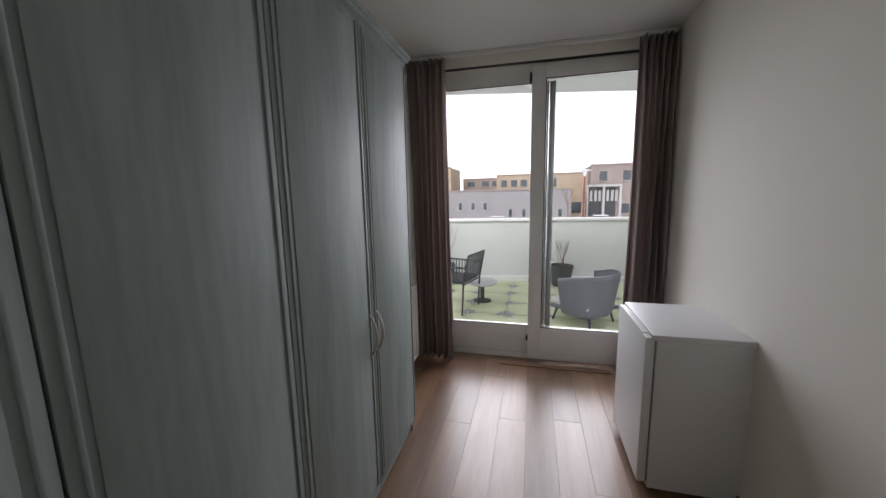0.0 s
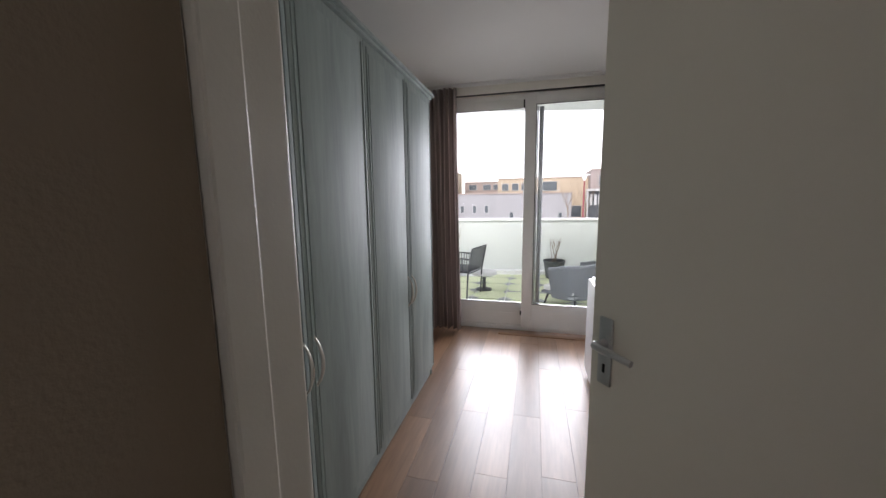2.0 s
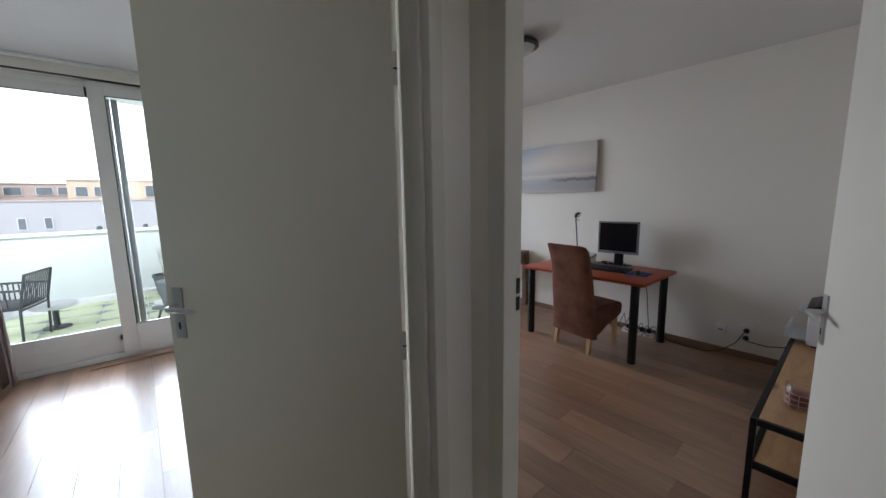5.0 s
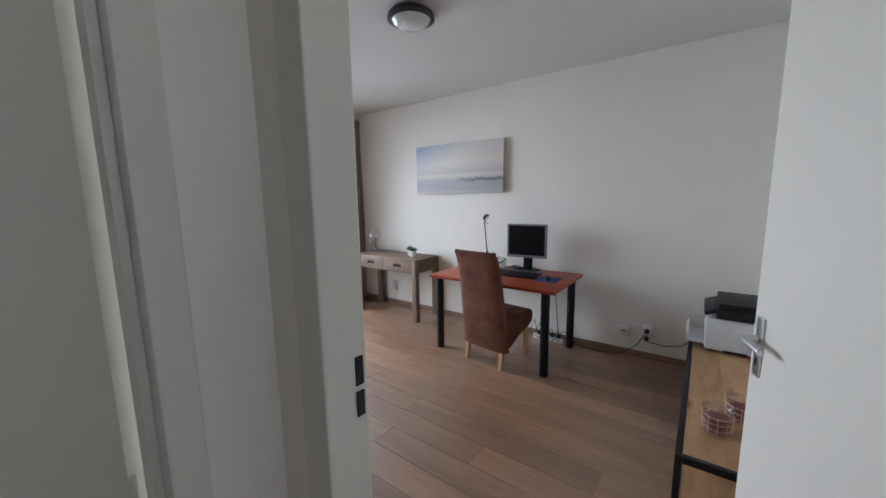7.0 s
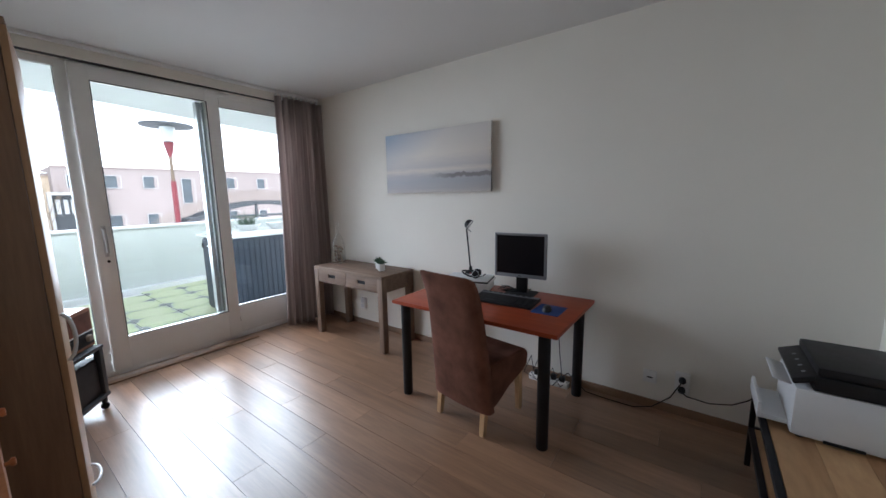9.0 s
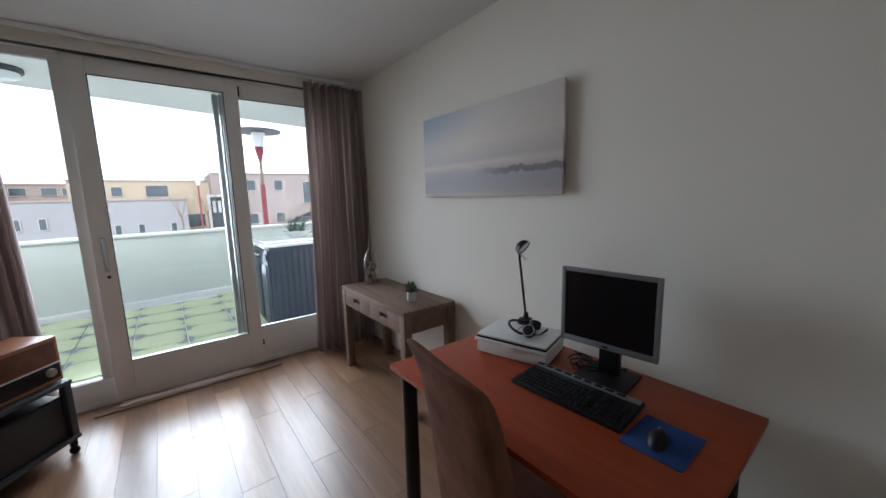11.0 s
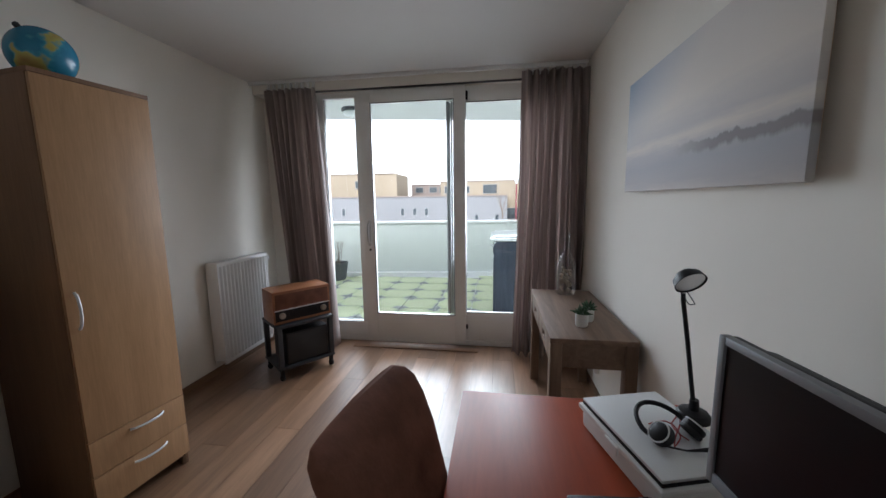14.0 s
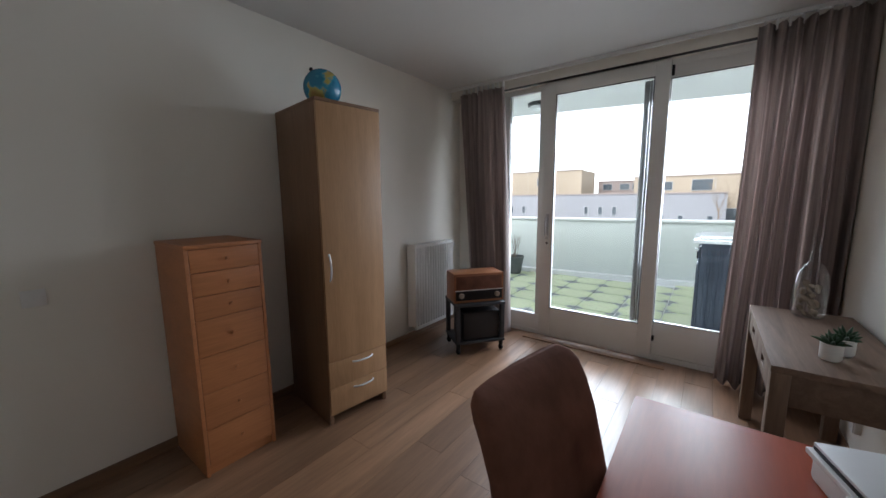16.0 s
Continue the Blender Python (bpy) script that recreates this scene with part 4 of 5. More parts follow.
red = [(0.05 * math.sin(2.3 * t) + 0.02 * t - 0.03, 0.06 * math.cos(1.7 * t) - 0.02, 0.008 + 0.014 * abs(math.sin(3.1 * t))) for t in [i * 0.22 for i in range(24)]]
part("cable", tube(red, 0.0022, 6), M_RED, hs, "thin red cable", 80)

wires = thing("cable_tangle", "tangle of black cables behind the monitor", "cables", pose(4.47, 0.40, 0.75))
for i in range(4):
    rnd = random.Random(i + 4)
    pts = [(0.06 * math.sin(t * 1.3 + i) + rnd.uniform(-0.02, 0.02), 0.10 * math.cos(t * 0.9 + 2 * i) - 0.02 * i, 0.006 + 0.022 * abs(math.sin(t * 1.1 + i))) for t in [k * 0.45 for k in range(16)]]
    part("cable", tube(pts, 0.0035, 6), M_BLACK, wires, "", 80)

# console table with bottle and plants
con = thing("console_table", "weathered brown wooden console table with two drawers", "console table", pose(4.19, 1.585, 0))
CD, CL, CH = 0.46, 1.075, 0.772
part("tabletop", block(0.0, CD, 0.0, CL, CH - 0.03, CH, 0.004), M_CONSOLE, con)
for x in (0.002, CD - 0.067):
    for y in (0.002, CL - 0.067):
        part("leg", block(x, x + 0.065, y, y + 0.065, 0, CH - 0.03, 0.005), M_CONSOLE_LEG, con)
part("side_apron", block(0.068, CD - 0.068, 0.012, 0.034, CH - 0.17, CH - 0.03, 0.002), M_CONSOLE, con)
part("side_apron", block(0.068, CD - 0.068, CL - 0.034, CL - 0.012, CH - 0.17, CH - 0.03, 0.002), M_CONSOLE, con)
part("rear_apron", block(CD - 0.04, CD - 0.018, 0.068, CL - 0.068, CH - 0.17, CH - 0.03, 0.002), M_CONSOLE, con)
part("front_rail", block(0.01, 0.05, 0.068, CL - 0.068, CH - 0.17, CH - 0.155, 0.002), M_CONSOLE, con)
for y0, y1 in ((0.070, CL / 2 - 0.003), (CL / 2 + 0.003, CL - 0.070)):
    mid = (y0 + y1) / 2
    bm = bmesh.new()
    for a, b, z0, z1 in ((y0, mid - 0.06, CH - 0.153, CH - 0.032), (mid + 0.06, y1, CH - 0.153, CH - 0.032), (mid - 0.06, mid + 0.06, CH - 0.153, CH - 0.11), (mid - 0.06, mid + 0.06, CH - 0.072, CH - 0.032)):
        cuboid(bm, 0.006, 0.026, a, b, z0, z1, 0.0015)
    d = part("drawer", bm, M_CONSOLE, con)
    part("finger_slot", block(0.02, 0.03, mid - 0.06, mid + 0.06, CH - 0.11, CH - 0.072), M_BLACK, d, "dark cut-out finger slot", 0)
    part("drawer_box", block(0.03, 0.36, y0 + 0.02, y1 - 0.02, CH - 0.15, CH - 0.06), M_CONSOLE, d, "", 0)

bo = thing("glass_bottle", "clear glass bottle with shells inside on the console", "bottle", pose(4.44, 2.53, CH))
part("glass", lathe([(0.0, 0.004), (0.066, 0.004), (0.072, 0.012), (0.073, 0.20), (0.068, 0.25), (0.045, 0.30), (0.022, 0.335), (0.017, 0.37), (0.017, 0.46), (0.021, 0.465), (0.021, 0.475), (0.015, 0.476)], 36), M_BOTTLE, bo, "clear glass", 60)
rnd = random.Random(3)
for i in range(26):
    bm = bmesh.new()
    bmesh.ops.create_icosphere(bm, subdivisions=2, radius=1, matrix=pose(rnd.uniform(-0.04, 0.04), rnd.uniform(-0.04, 0.04), 0.024 + 0.0072 * i, rnd.uniform(0, 90), rnd.uniform(0, 90), 0) @ Matrix.Diagonal((rnd.uniform(0.015, 0.028), rnd.uniform(0.011, 0.02), rnd.uniform(0.008, 0.014), 1)))
    part("shell", bm, M_SHELL, bo, "", 60)


def succulent(x, y, r, seed):
    rnd = random.Random(seed)
    top = thing("potted_succulent", "small green succulent in a white pot", "plant", pose(x, y, CH), group="succulents on the console")
    part("pot", lathe([(r * 0.8, 0), (r, 0.01), (r * 1.02, 0.075), (r * 0.9, 0.075), (r * 0.88, 0.062), (0, 0.062)], 24), M_WHITE, top, "white ceramic pot")
    for i in range(20):
        a, tilt, ln = i * 2.4, radians(12 + 62 * (i / 20)), rnd.uniform(0.05, 0.078)
        bm = bmesh.new()
        pts = []
        for k in range(5):
            u = k / 4
            d = ln * u
            pts.append((math.cos(a) * d * math.sin(tilt * (0.7 + 0.3 * u)), math.sin(a) * d * math.sin(tilt * (0.7 + 0.3 * u)), 0.06 + d * math.cos(tilt * (0.7 + 0.3 * u))))
        tube(pts, [0.004, 0.008, 0.0085, 0.006, 0.0008], 6, bm)
        part("leaf", bm, M_LEAF, top, "", 60)


succulent(4.40, 1.80, 0.036, 1)
succulent(4.46, 1.90, 0.034, 2)

pic = thing("canvas_print", "wide canvas print of a pale beach and sea", "picture", pose(EX, 0.665, 1.555))
part("canvas", block(-0.046, -0.024, 0.0, 1.235, 0.0, 0.583, 0.003), M_PRINT, pic)
part("stretcher_frame", block(-0.0215, -0.001, 0.03, 1.205, 0.03, 0.553), M_OAKLEG, pic, "", 0)

# low cabinet with printer
low = thing("low_cabinet", "low oak cabinet with shelf in a black steel frame", "cabinet", pose(2.66, -1.595, 0))
KX, KY, KH = 1.70, 0.485, 0.455
for x in (0, KX - 0.025):
    for y in (0, KY - 0.025):
        part("post", block(x, x + 0.025, y, y + 0.025, 0, KH, 0.002), M_BLACK, low, "black steel post")
bm = bmesh.new()
for z in (KH - 0.03, 0.205):
    for y in (0, KY - 0.025):
        cuboid(bm, 0.0255, KX - 0.0255, y, y + 0.025, z, z + 0.03, 0.002)
    for x in (0, KX - 0.025):
        cuboid(bm, x, x + 0.025, 0.0255, KY - 0.0255, z, z + 0.03, 0.002)
part("rail_frame", bm, M_BLACK, low, "black steel rails")
for i in range(3):
    y0 = 0.027 + i * (KY - 0.054) / 3
    part("top_board", block(0.027, KX - 0.027, y0 + 0.0004, y0 + (KY - 0.054) / 3 - 0.0004, KH - 0.024, KH - 0.002), M_MANGO, low, "knotty oak top board", 0)
part("shelf_board", block(0.027, KX - 0.027, 0.027, KY - 0.027, 0.21, 0.232, 0.001), M_MANGO, low, "knotty oak shelf")

pr = thing("printer", "grey laser printer with black scanner lid on the low cabinet", "printer", pose(3.93, -1.55, KH - 0.002) @ Matrix.Scale(1.09, 4, (0, 0, 1)))
PXX, PYY = 0.385, 0.355
bm = block(0, PXX, 0, PYY, 0.012, 0.215, 0.022)
part("body", bm, M_PRINTERW, pr)
part("scanner_unit", block(-0.002, PXX + 0.002, -0.002, PYY - 0.055, 0.2155, 0.275, 0.006), M_BLACK, pr, "black scanner section")
part("scanner_lid", block(0.0, PXX, 0.0, PYY - 0.06, 0.276, 0.312, 0.012), M_BLACK, pr, "black scanner lid")
cp = part("control_panel", block(0.0, PXX, -0.012, 0.075, -0.012, 0.014, 0.008, pose(0, PYY - 0.06, 0.262, -20, 0, 0)), M_BLACK, pr, "sloping black control panel")
bm = bmesh.new()
for i in range(4):
    lathe([(0.008, 0), (0.008, 0.003)], 12, bm, pose(0.06 + i * 0.07, PYY - 0.03, 0.264, -20, 0, 0))
part("buttons", bm, M_SILVER, cp)
part("output_flap", block(0.07, PXX - 0.07, 0, 0.075, -0.003, 0.003, 0.002, pose(0, PYY - 0.01, 0.195, 12, 0, 0)), M_PRINTERW, pr)
tr = part("paper_tray", block(0.05, PXX - 0.05, PYY - 0.02, PYY + 0.10, 0.028, 0.05, 0.006), M_PRINTERW, pr)
part("tray_front", block(0.045, PXX - 0.045, PYY + 0.09, PYY + 0.105, 0.03, 0.10, 0.005, None), M_PRINTERW, tr)
for x, y in ((0.04, 0.10), (0.04, 0.24)):
    bm = bmesh.new()
    for i in range(6):
        cuboid(bm, -0.0008, 0.001, y, y + 0.065, 0.11 + i * 0.008, 0.113 + i * 0.008)
    part("vent", bm, M_PRINTERW, pr, "", 0)
part("grip_recess", block(-0.001, 0.004, 0.13, 0.25, 0.012, 0.024), M_BLACK, pr, "", 0)
for x in (0.04, PXX - 0.04):
    for y in (0.04, PYY - 0.04):
        part("foot", lathe([(0.014, 0), (0.014, 0.013)], 12, m=pose(x, y, 0)), M_BLACK, pr)


def tea_glass(x, y):
    top = thing("candle_glass", "clear glass with pink wire grid and dark candle", "candle holder", pose(x, y, KH - 0.002) @ Matrix.Scale(1.12, 4), group="candle glasses on the low cabinet")
    part("glass", lathe([(0.0, 0.003), (0.044, 0.003), (0.047, 0.006), (0.052, 0.10), (0.050, 0.10), (0.044, 0.009), (0.0, 0.009)], 28), M_BOTTLE, top, "clear glass", 50)
    part("candle", lathe([(0.0, 0.0095), (0.040, 0.0095), (0.042, 0.058), (0.038, 0.060), (0.0, 0.059)], 24), M_WAX, top, "dark red wax")
    bm = bmesh.new()
    for z, r in ((0.02, 0.050), (0.045, 0.0515), (0.07, 0.053)):
        tube([(r * math.cos(a), r * math.sin(a), z) for a in [2 * math.pi * i / 24 for i in range(25)]], 0.0014, 5, bm)
    for i in range(10):
        a = 2 * math.pi * i / 10
        tube([(0.0485 * math.cos(a), 0.0485 * math.sin(a), 0.002), (0.0535 * math.cos(a), 0.0535 * math.sin(a), 0.075)], 0.0014, 5, bm)
    part("wire_grid", bm, M_PINK, top, "pink wire grid")


tea_glass(2.95, -1.25)
tea_glass(3.10, -1.34)
tea_glass(2.96, -1.42)


# drawer tower
dr = thing("chest_of_drawers", "narrow tall orange beech chest with seven drawers", "chest of drawers", pose(WX + 0.012, 0.235, 0))
QX, QY, QH = 0.443, 0.378, 1.255
part("side_panel", block(0, QX - 0.004, 0, 0.018, 0, QH - 0.02, 0.002), M_BEECH, dr)
part("side_panel", block(0, QX - 0.004, QY - 0.018, QY, 0, QH - 0.02, 0.002), M_BEECH, dr)
part("rear_panel", block(0, 0.008, 0.018, QY - 0.018, 0.03, QH - 0.02), M_BEECH, dr, "", 0)
part("plinth", block(0.04, QX - 0.02, 0.018, QY - 0.018, 0, 0.055), M_BEECH, dr, "", 0)
part("top", block(-0.002, QX + 0.004, -0.003, QY + 0.003, QH - 0.02, QH, 0.004), M_BEECH, dr)
zs = [0.06, 0.262, 0.464, 0.666, 0.864, 0.988, 1.112, 1.233]
for z0, z1 in zip(zs, zs[1:]):
    d = part("drawer", block(QX - 0.024, QX - 0.004, 0.02, QY - 0.02, z0 + 0.0015, z1 - 0.0015, 0.0015), M_BEECH, dr)
    part("knob", lathe([(0.005, 0), (0.005, 0.008), (0.010, 0.013), (0.009, 0.019), (0, 0.020)], 14, m=pose(QX - 0.005, QY / 2, (z0 + z1) / 2, 0, 90, 0)), M_BEECH, d, "small round wooden knob", 60)

# single wardrobe with globe
wd = thing("wardrobe", "tall light-oak single wardrobe with two lower drawers", "wardrobe", pose(2.06, 0.90, 0, 0, 0, -7.5))
VX, VY, VH = 0.585, 0.45, 2.07
part("side_panel", block(-VX, -0.02, 0, 0.018, 0.0, VH - 0.02, 0.002), M_OAKDARK, wd, "darker oak side panel")
part("side_panel", block(-VX, -0.02, VY - 0.018, VY, 0.0, VH - 0.02, 0.002), M_OAKDARK, wd, "darker oak side panel")
part("rear_panel", block(-VX, -VX + 0.01, 0.018, VY - 0.018, 0.05, VH - 0.02), M_OAKDARK, wd, "", 0)
part("bottom_board", block(-VX + 0.01, -0.03, 0.018, VY - 0.018, 0.05, 0.07), M_OAKDARK, wd, "", 0)
part("top", block(-VX, -0.002, -0.001, VY + 0.001, VH - 0.02, VH, 0.002), M_OAKDARK, wd)
d = part("door", block(-0.018, 0.0, 0.002, VY - 0.002, 0.435, VH - 0.022, 0.0015), M_OAKV, wd, "light oak door")


def bar_grip(parent, m, ln):
    pts = [(0.004 + 0.026 * math.sin(math.pi * i / 10) ** 0.5, -ln / 2 + ln * i / 10, 0) for i in range(11)]
    bm = tube(pts, 0.006, 8)
    bmesh.ops.transform(bm, matrix=m, verts=bm.verts[:])
    part("handle", bm, M_LAPTOP, parent, "curved silver handle", 60)


bar_grip(d, pose(0.0, 0.035, 1.055, 90, 0, 0), 0.17)
for z0, z1 in ((0.075, 0.252), (0.256, 0.431)):
    d = part("drawer", block(-0.018, 0.0, 0.002, VY - 0.002, z0, z1, 0.0015), M_OAKV, wd, "light oak drawer front")
    bar_grip(d, pose(0.0, VY * 0.55, (z0 + z1) / 2 + 0.055), 0.16)
for y in (0.0, VY - 0.03):
    part("foot", block(-0.06, -0.022, y + 0.001, y + 0.029, 0.0, 0.05, 0.002), M_OAKDARK, wd)

gl = thing("globe", "blue world globe lying tilted on top of the wardrobe", "globe", pose(1.86, 1.10, VH))
bm = bmesh.new()
bmesh.ops.create_uvsphere(bm, u_segments=40, v_segments=24, radius=0.118, matrix=pose(0, 0, 0.119))
part("ball", bm, globe_print(), gl, "blue printed globe ball", 80)
part("axis_knob", lathe([(0.012, 0), (0.012, 0.014), (0.006, 0.02), (0.0, 0.02)], 14, m=pose(0.0, -0.072, 0.210, 38, 0, 0)), M_BLACK, gl)

# radio on a trolley
ca = thing("trolley", "low dark grey trolley on castors holding a radio", "trolley", pose(2.11, 2.572, 0, 0, 0, 52))
HW, HD = 0.25, 0.19
part("top_board", block(-HW, HW, -HD, HD, 0.465, 0.49, 0.006), M_ANTHRA, ca)
part("lower_board", block(-HW, HW, -HD, HD, 0.10, 0.125, 0.006), M_ANTHRA, ca)
for x in (-1, 1):
    for y in (-1, 1):
        part("post", block(x * (HW - 0.025) - 0.02, x * (HW - 0.025) + 0.02, y * (HD - 0.025) - 0.02, y * (HD - 0.025) + 0.02, 0.1255, 0.4645, 0.004), M_ANTHRA, ca)
        w = part("castor", lathe([(0.024, -0.01), (0.026, -0.006), (0.026, 0.006), (0.024, 0.01)], 18, m=pose(x * (HW - 0.03), y * (HD - 0.03), 0.026, 0, 90, 20)), M_BLACK, ca)
        part("fork", block(x * (HW - 0.03) - 0.016, x * (HW - 0.03) + 0.016, y * (HD - 0.03) - 0.012, y * (HD - 0.03) + 0.012, 0.05, 0.0995, 0.003), M_BLACK, ca)
sp = thing("loudspeaker", "black loudspeaker box on the trolley shelf", "loudspeaker", pose(2.11, 2.572, 0.125, 0, 0, 52))
part("cabinet", block(-0.17, 0.20, -0.16, 0.15, 0.0, 0.28, 0.006), M_BLACK, sp)
part("grille", block(-0.16, 0.19, -0.166, -0.1605, 0.012, 0.268, 0.003), M_RUBBER, sp)
ra = thing("radio", "old walnut table radio with cream knobs on a trolley", "radio", pose(2.105, 2.57, 0.49, 0, 0, 52))
part("case", block(-0.25, 0.25, -0.15, 0.12, 0.006, 0.285, 0.008), M_RADIOWOOD, ra, "walnut wood case")
part("speaker_cloth", block(-0.23, 0.23, -0.154, -0.1505, 0.135, 0.262, 0.002), M_SUEDE, ra, "brown speaker cloth")
part("trim_strip", block(-0.24, 0.24, -0.158, -0.1505, 0.122, 0.129, 0.001), M_LAPTOP, ra, "silver trim strip")
part("dial_panel", block(-0.235, 0.235, -0.155, -0.1505, 0.03, 0.12, 0.002), M_BLACK, ra, "black dial panel")
part("dial_glass", block(-0.12, 0.12, -0.1575, -0.1552, 0.055, 0.105, 0.001), M_SCREEN, ra, "dark tuning scale", 0)
for x in (-0.18, 0.18):
    part("knob", lathe([(0.026, 0), (0.026, 0.012), (0.021, 0.02), (0.0, 0.021)], 22, m=pose(x, -0.155, 0.078, 90, 0, 0)), M_SHELL, ra, "cream round knob", 50)
for x in (-0.2, 0.2):
    part("foot", block(x - 0.015, x + 0.015, -0.13, 0.10, 0.0, 0.006), M_BLACK, ra, "", 0)


# sockets, switch, cables
def socket(x, y, z, face, label, inserts=((0, 0),), w=0.08, h=0.08, deep=0.028):
    """A surface-mounted box; face: -1 for the east wall, +1 for the west wall."""
    s = thing("wall_socket", label, "socket", pose(x, y, z, 0, 0, 0 if face > 0 else 180))
    part("box", block(0.0, deep, -w / 2, w / 2, -h / 2, h / 2, 0.005), M_WHITE, s)
    part("plate", block(deep, deep + 0.007, -w / 2 + 0.004, w / 2 - 0.004, -h / 2 + 0.004, h / 2 - 0.004, 0.003), M_WHITE, s)
    for yy, zz in inserts:
        part("insert", lathe([(0.0, 0.001), (0.017, 0.001), (0.019, 0.0085), (0.022, 0.009)], 20, m=pose(deep, yy, zz, 0, 90, 0)), M_PRINTERW, s, "round recessed socket")
    return s


dt = socket(EX, -0.60, 0.235, -1, "white surface-mounted data outlet above the skirting", (), 0.085, 0.085)
part("data_slot", block(0.034, 0.0365, -0.018, 0.018, -0.004, 0.006, 0.001), M_BLACK, dt, "dark slot")
socket(EX, -0.79, 0.24, -1, "white double wall socket with two black plugs", ((0, 0.034), (0, -0.034)), 0.085, 0.15)
socket(EX, 2.40, 0.265, -1, "white double wall socket under the console", ((0, 0.03), (0, -0.03)), 0.08, 0.13)
sw = thing("light_switch", "white rocker light switch beside the door", "switch", pose(WX, -0.235, 1.03))
part("plate", block(0.0, 0.010, -0.04, 0.04, -0.04, 0.04, 0.003), M_WHITE, sw)
part("rocker", block(0.010, 0.015, -0.026, 0.026, -0.03, 0.03, 0.003), M_WHITE, sw)
pg = thing("power_plug", "two black plugs in the wall socket with trailing cables", "plug", pose(EX - 0.035, -0.79, 0.24))
for z in (0.034, -0.034):
    part("plug_body", lathe([(0.020, 0.0), (0.021, 0.025), (0.013, 0.036), (0.006, 0.044)], 18, m=pose(0, 0, z, 0, -90, 0)), M_BLACK, pg)
part("cable", tube([(-0.042, 0, -0.034), (-0.065, -0.03, -0.045), (-0.06, -0.15, -0.055), (-0.05, -0.26, -0.03), (-0.05, -0.33, 0.02), (-0.06, -0.40, 0.10)], 0.004, 8), M_BLACK, pg, "", 80)
part("floor_cable", tube([(-0.042, 0.0, 0.034), (-0.066, 0.012, 0.02), (-0.07, 0.06, -0.08), (-0.07, 0.16, -0.18), (-0.06, 0.27, -0.228), (-0.05, 0.45, -0.234), (-0.06, 0.60, -0.22), (-0.07, 0.68, -0.15), (-0.08, 0.73, -0.10), (-0.09, 0.79, -0.16), (-0.10, 0.84, -0.23)], 0.004, 8), M_BLACK, pg, "", 80)
st = thing("power_strip", "white power strip with tangled black cables on the floor", "power strip", pose(4.585, 0.10, 0))
part("housing", block(-0.03, 0.03, -0.16, 0.16, 0.0, 0.042, 0.006), M_WHITE, st)
for i in range(4):
    part("plug", block(-0.018, 0.018, -0.13 + i * 0.07, -0.09 + i * 0.07, 0.0425, 0.085, 0.006), M_BLACK, st)
for i in range(5):
    rnd = random.Random(40 + i)
    y0 = -0.11 + 0.06 * i
    pts = [(0, y0, 0.08), (-0.03, y0 + 0.01, 0.13 + 0.02 * i), (-0.06 - 0.01 * i, y0 + 0.04, 0.09), (-0.05, y0 + 0.08 * math.sin(i), 0.02), (0.02, y0 - 0.05, 0.05 + 0.02 * i), (0.045, y0 - 0.02, 0.2 + 0.05 * i), (0.05, y0, 0.45), (0.0, y0 + 0.02, 0.68)]
    part("cable", tube(pts if i % 2 else pts[:5], 0.0035, 6), M_BLACK, st, "", 80)
# ---- terrace things ----
def plant_pot(x, y, r, h, seed, twigs, tall, label):
    rnd = random.Random(seed)
    top = thing("plant_pot", label, "plant pot", pose(x, y, 0), group="terrace pots")
    part("pot", lathe([(r * 0.68, 0), (r * 0.72, 0.005), (r * 0.95, h - 0.04), (r, h - 0.04), (r, h), (r * 0.9, h), (r * 0.86, h - 0.05), (0, h - 0.05)], 28), M_POT, top, "dark grey round pot")
    part("soil", lathe([(0, h - 0.048), (r * 0.86, h - 0.048), (r * 0.86, h - 0.045), (0, h - 0.035)], 20), M_SOIL, top)
    bm = bmesh.new()
    for i in range(twigs):
        a, lean = rnd.uniform(0, 6.28), rnd.uniform(0.05, 0.4)
        pts, p = [], Vector((rnd.uniform(-0.05, 0.05), rnd.uniform(-0.05, 0.05), h - 0.04))
        for k in range(6):
            pts.append(p.copy())
            p += Vector((math.cos(a) * lean + rnd.uniform(-0.2, 0.2), math.sin(a) * lean + rnd.uniform(-0.2, 0.2), 1.0)) * tall / 6
        tube(pts, [0.006, 0.005, 0.0045, 0.004, 0.003, 0.0015], 5, bm)
        b = pts[3]
        tube([b, b + Vector((rnd.uniform(-0.08, 0.08), rnd.uniform(-0.08, 0.08), tall * 0.3))], [0.003, 0.001], 5, bm)
    if twigs:
        part("bare_twigs", bm, M_TWIG, top, "thin leafless brown twigs")


plant_pot(0.84, 6.12, 0.20, 0.34, 5, 9, 0.55, "dark round pot with bare twigs by the parapet")
plant_pot(-1.15, 6.0, 0.20, 0.33, 8, 12, 0.9, "dark round pot with tall thin shrub")


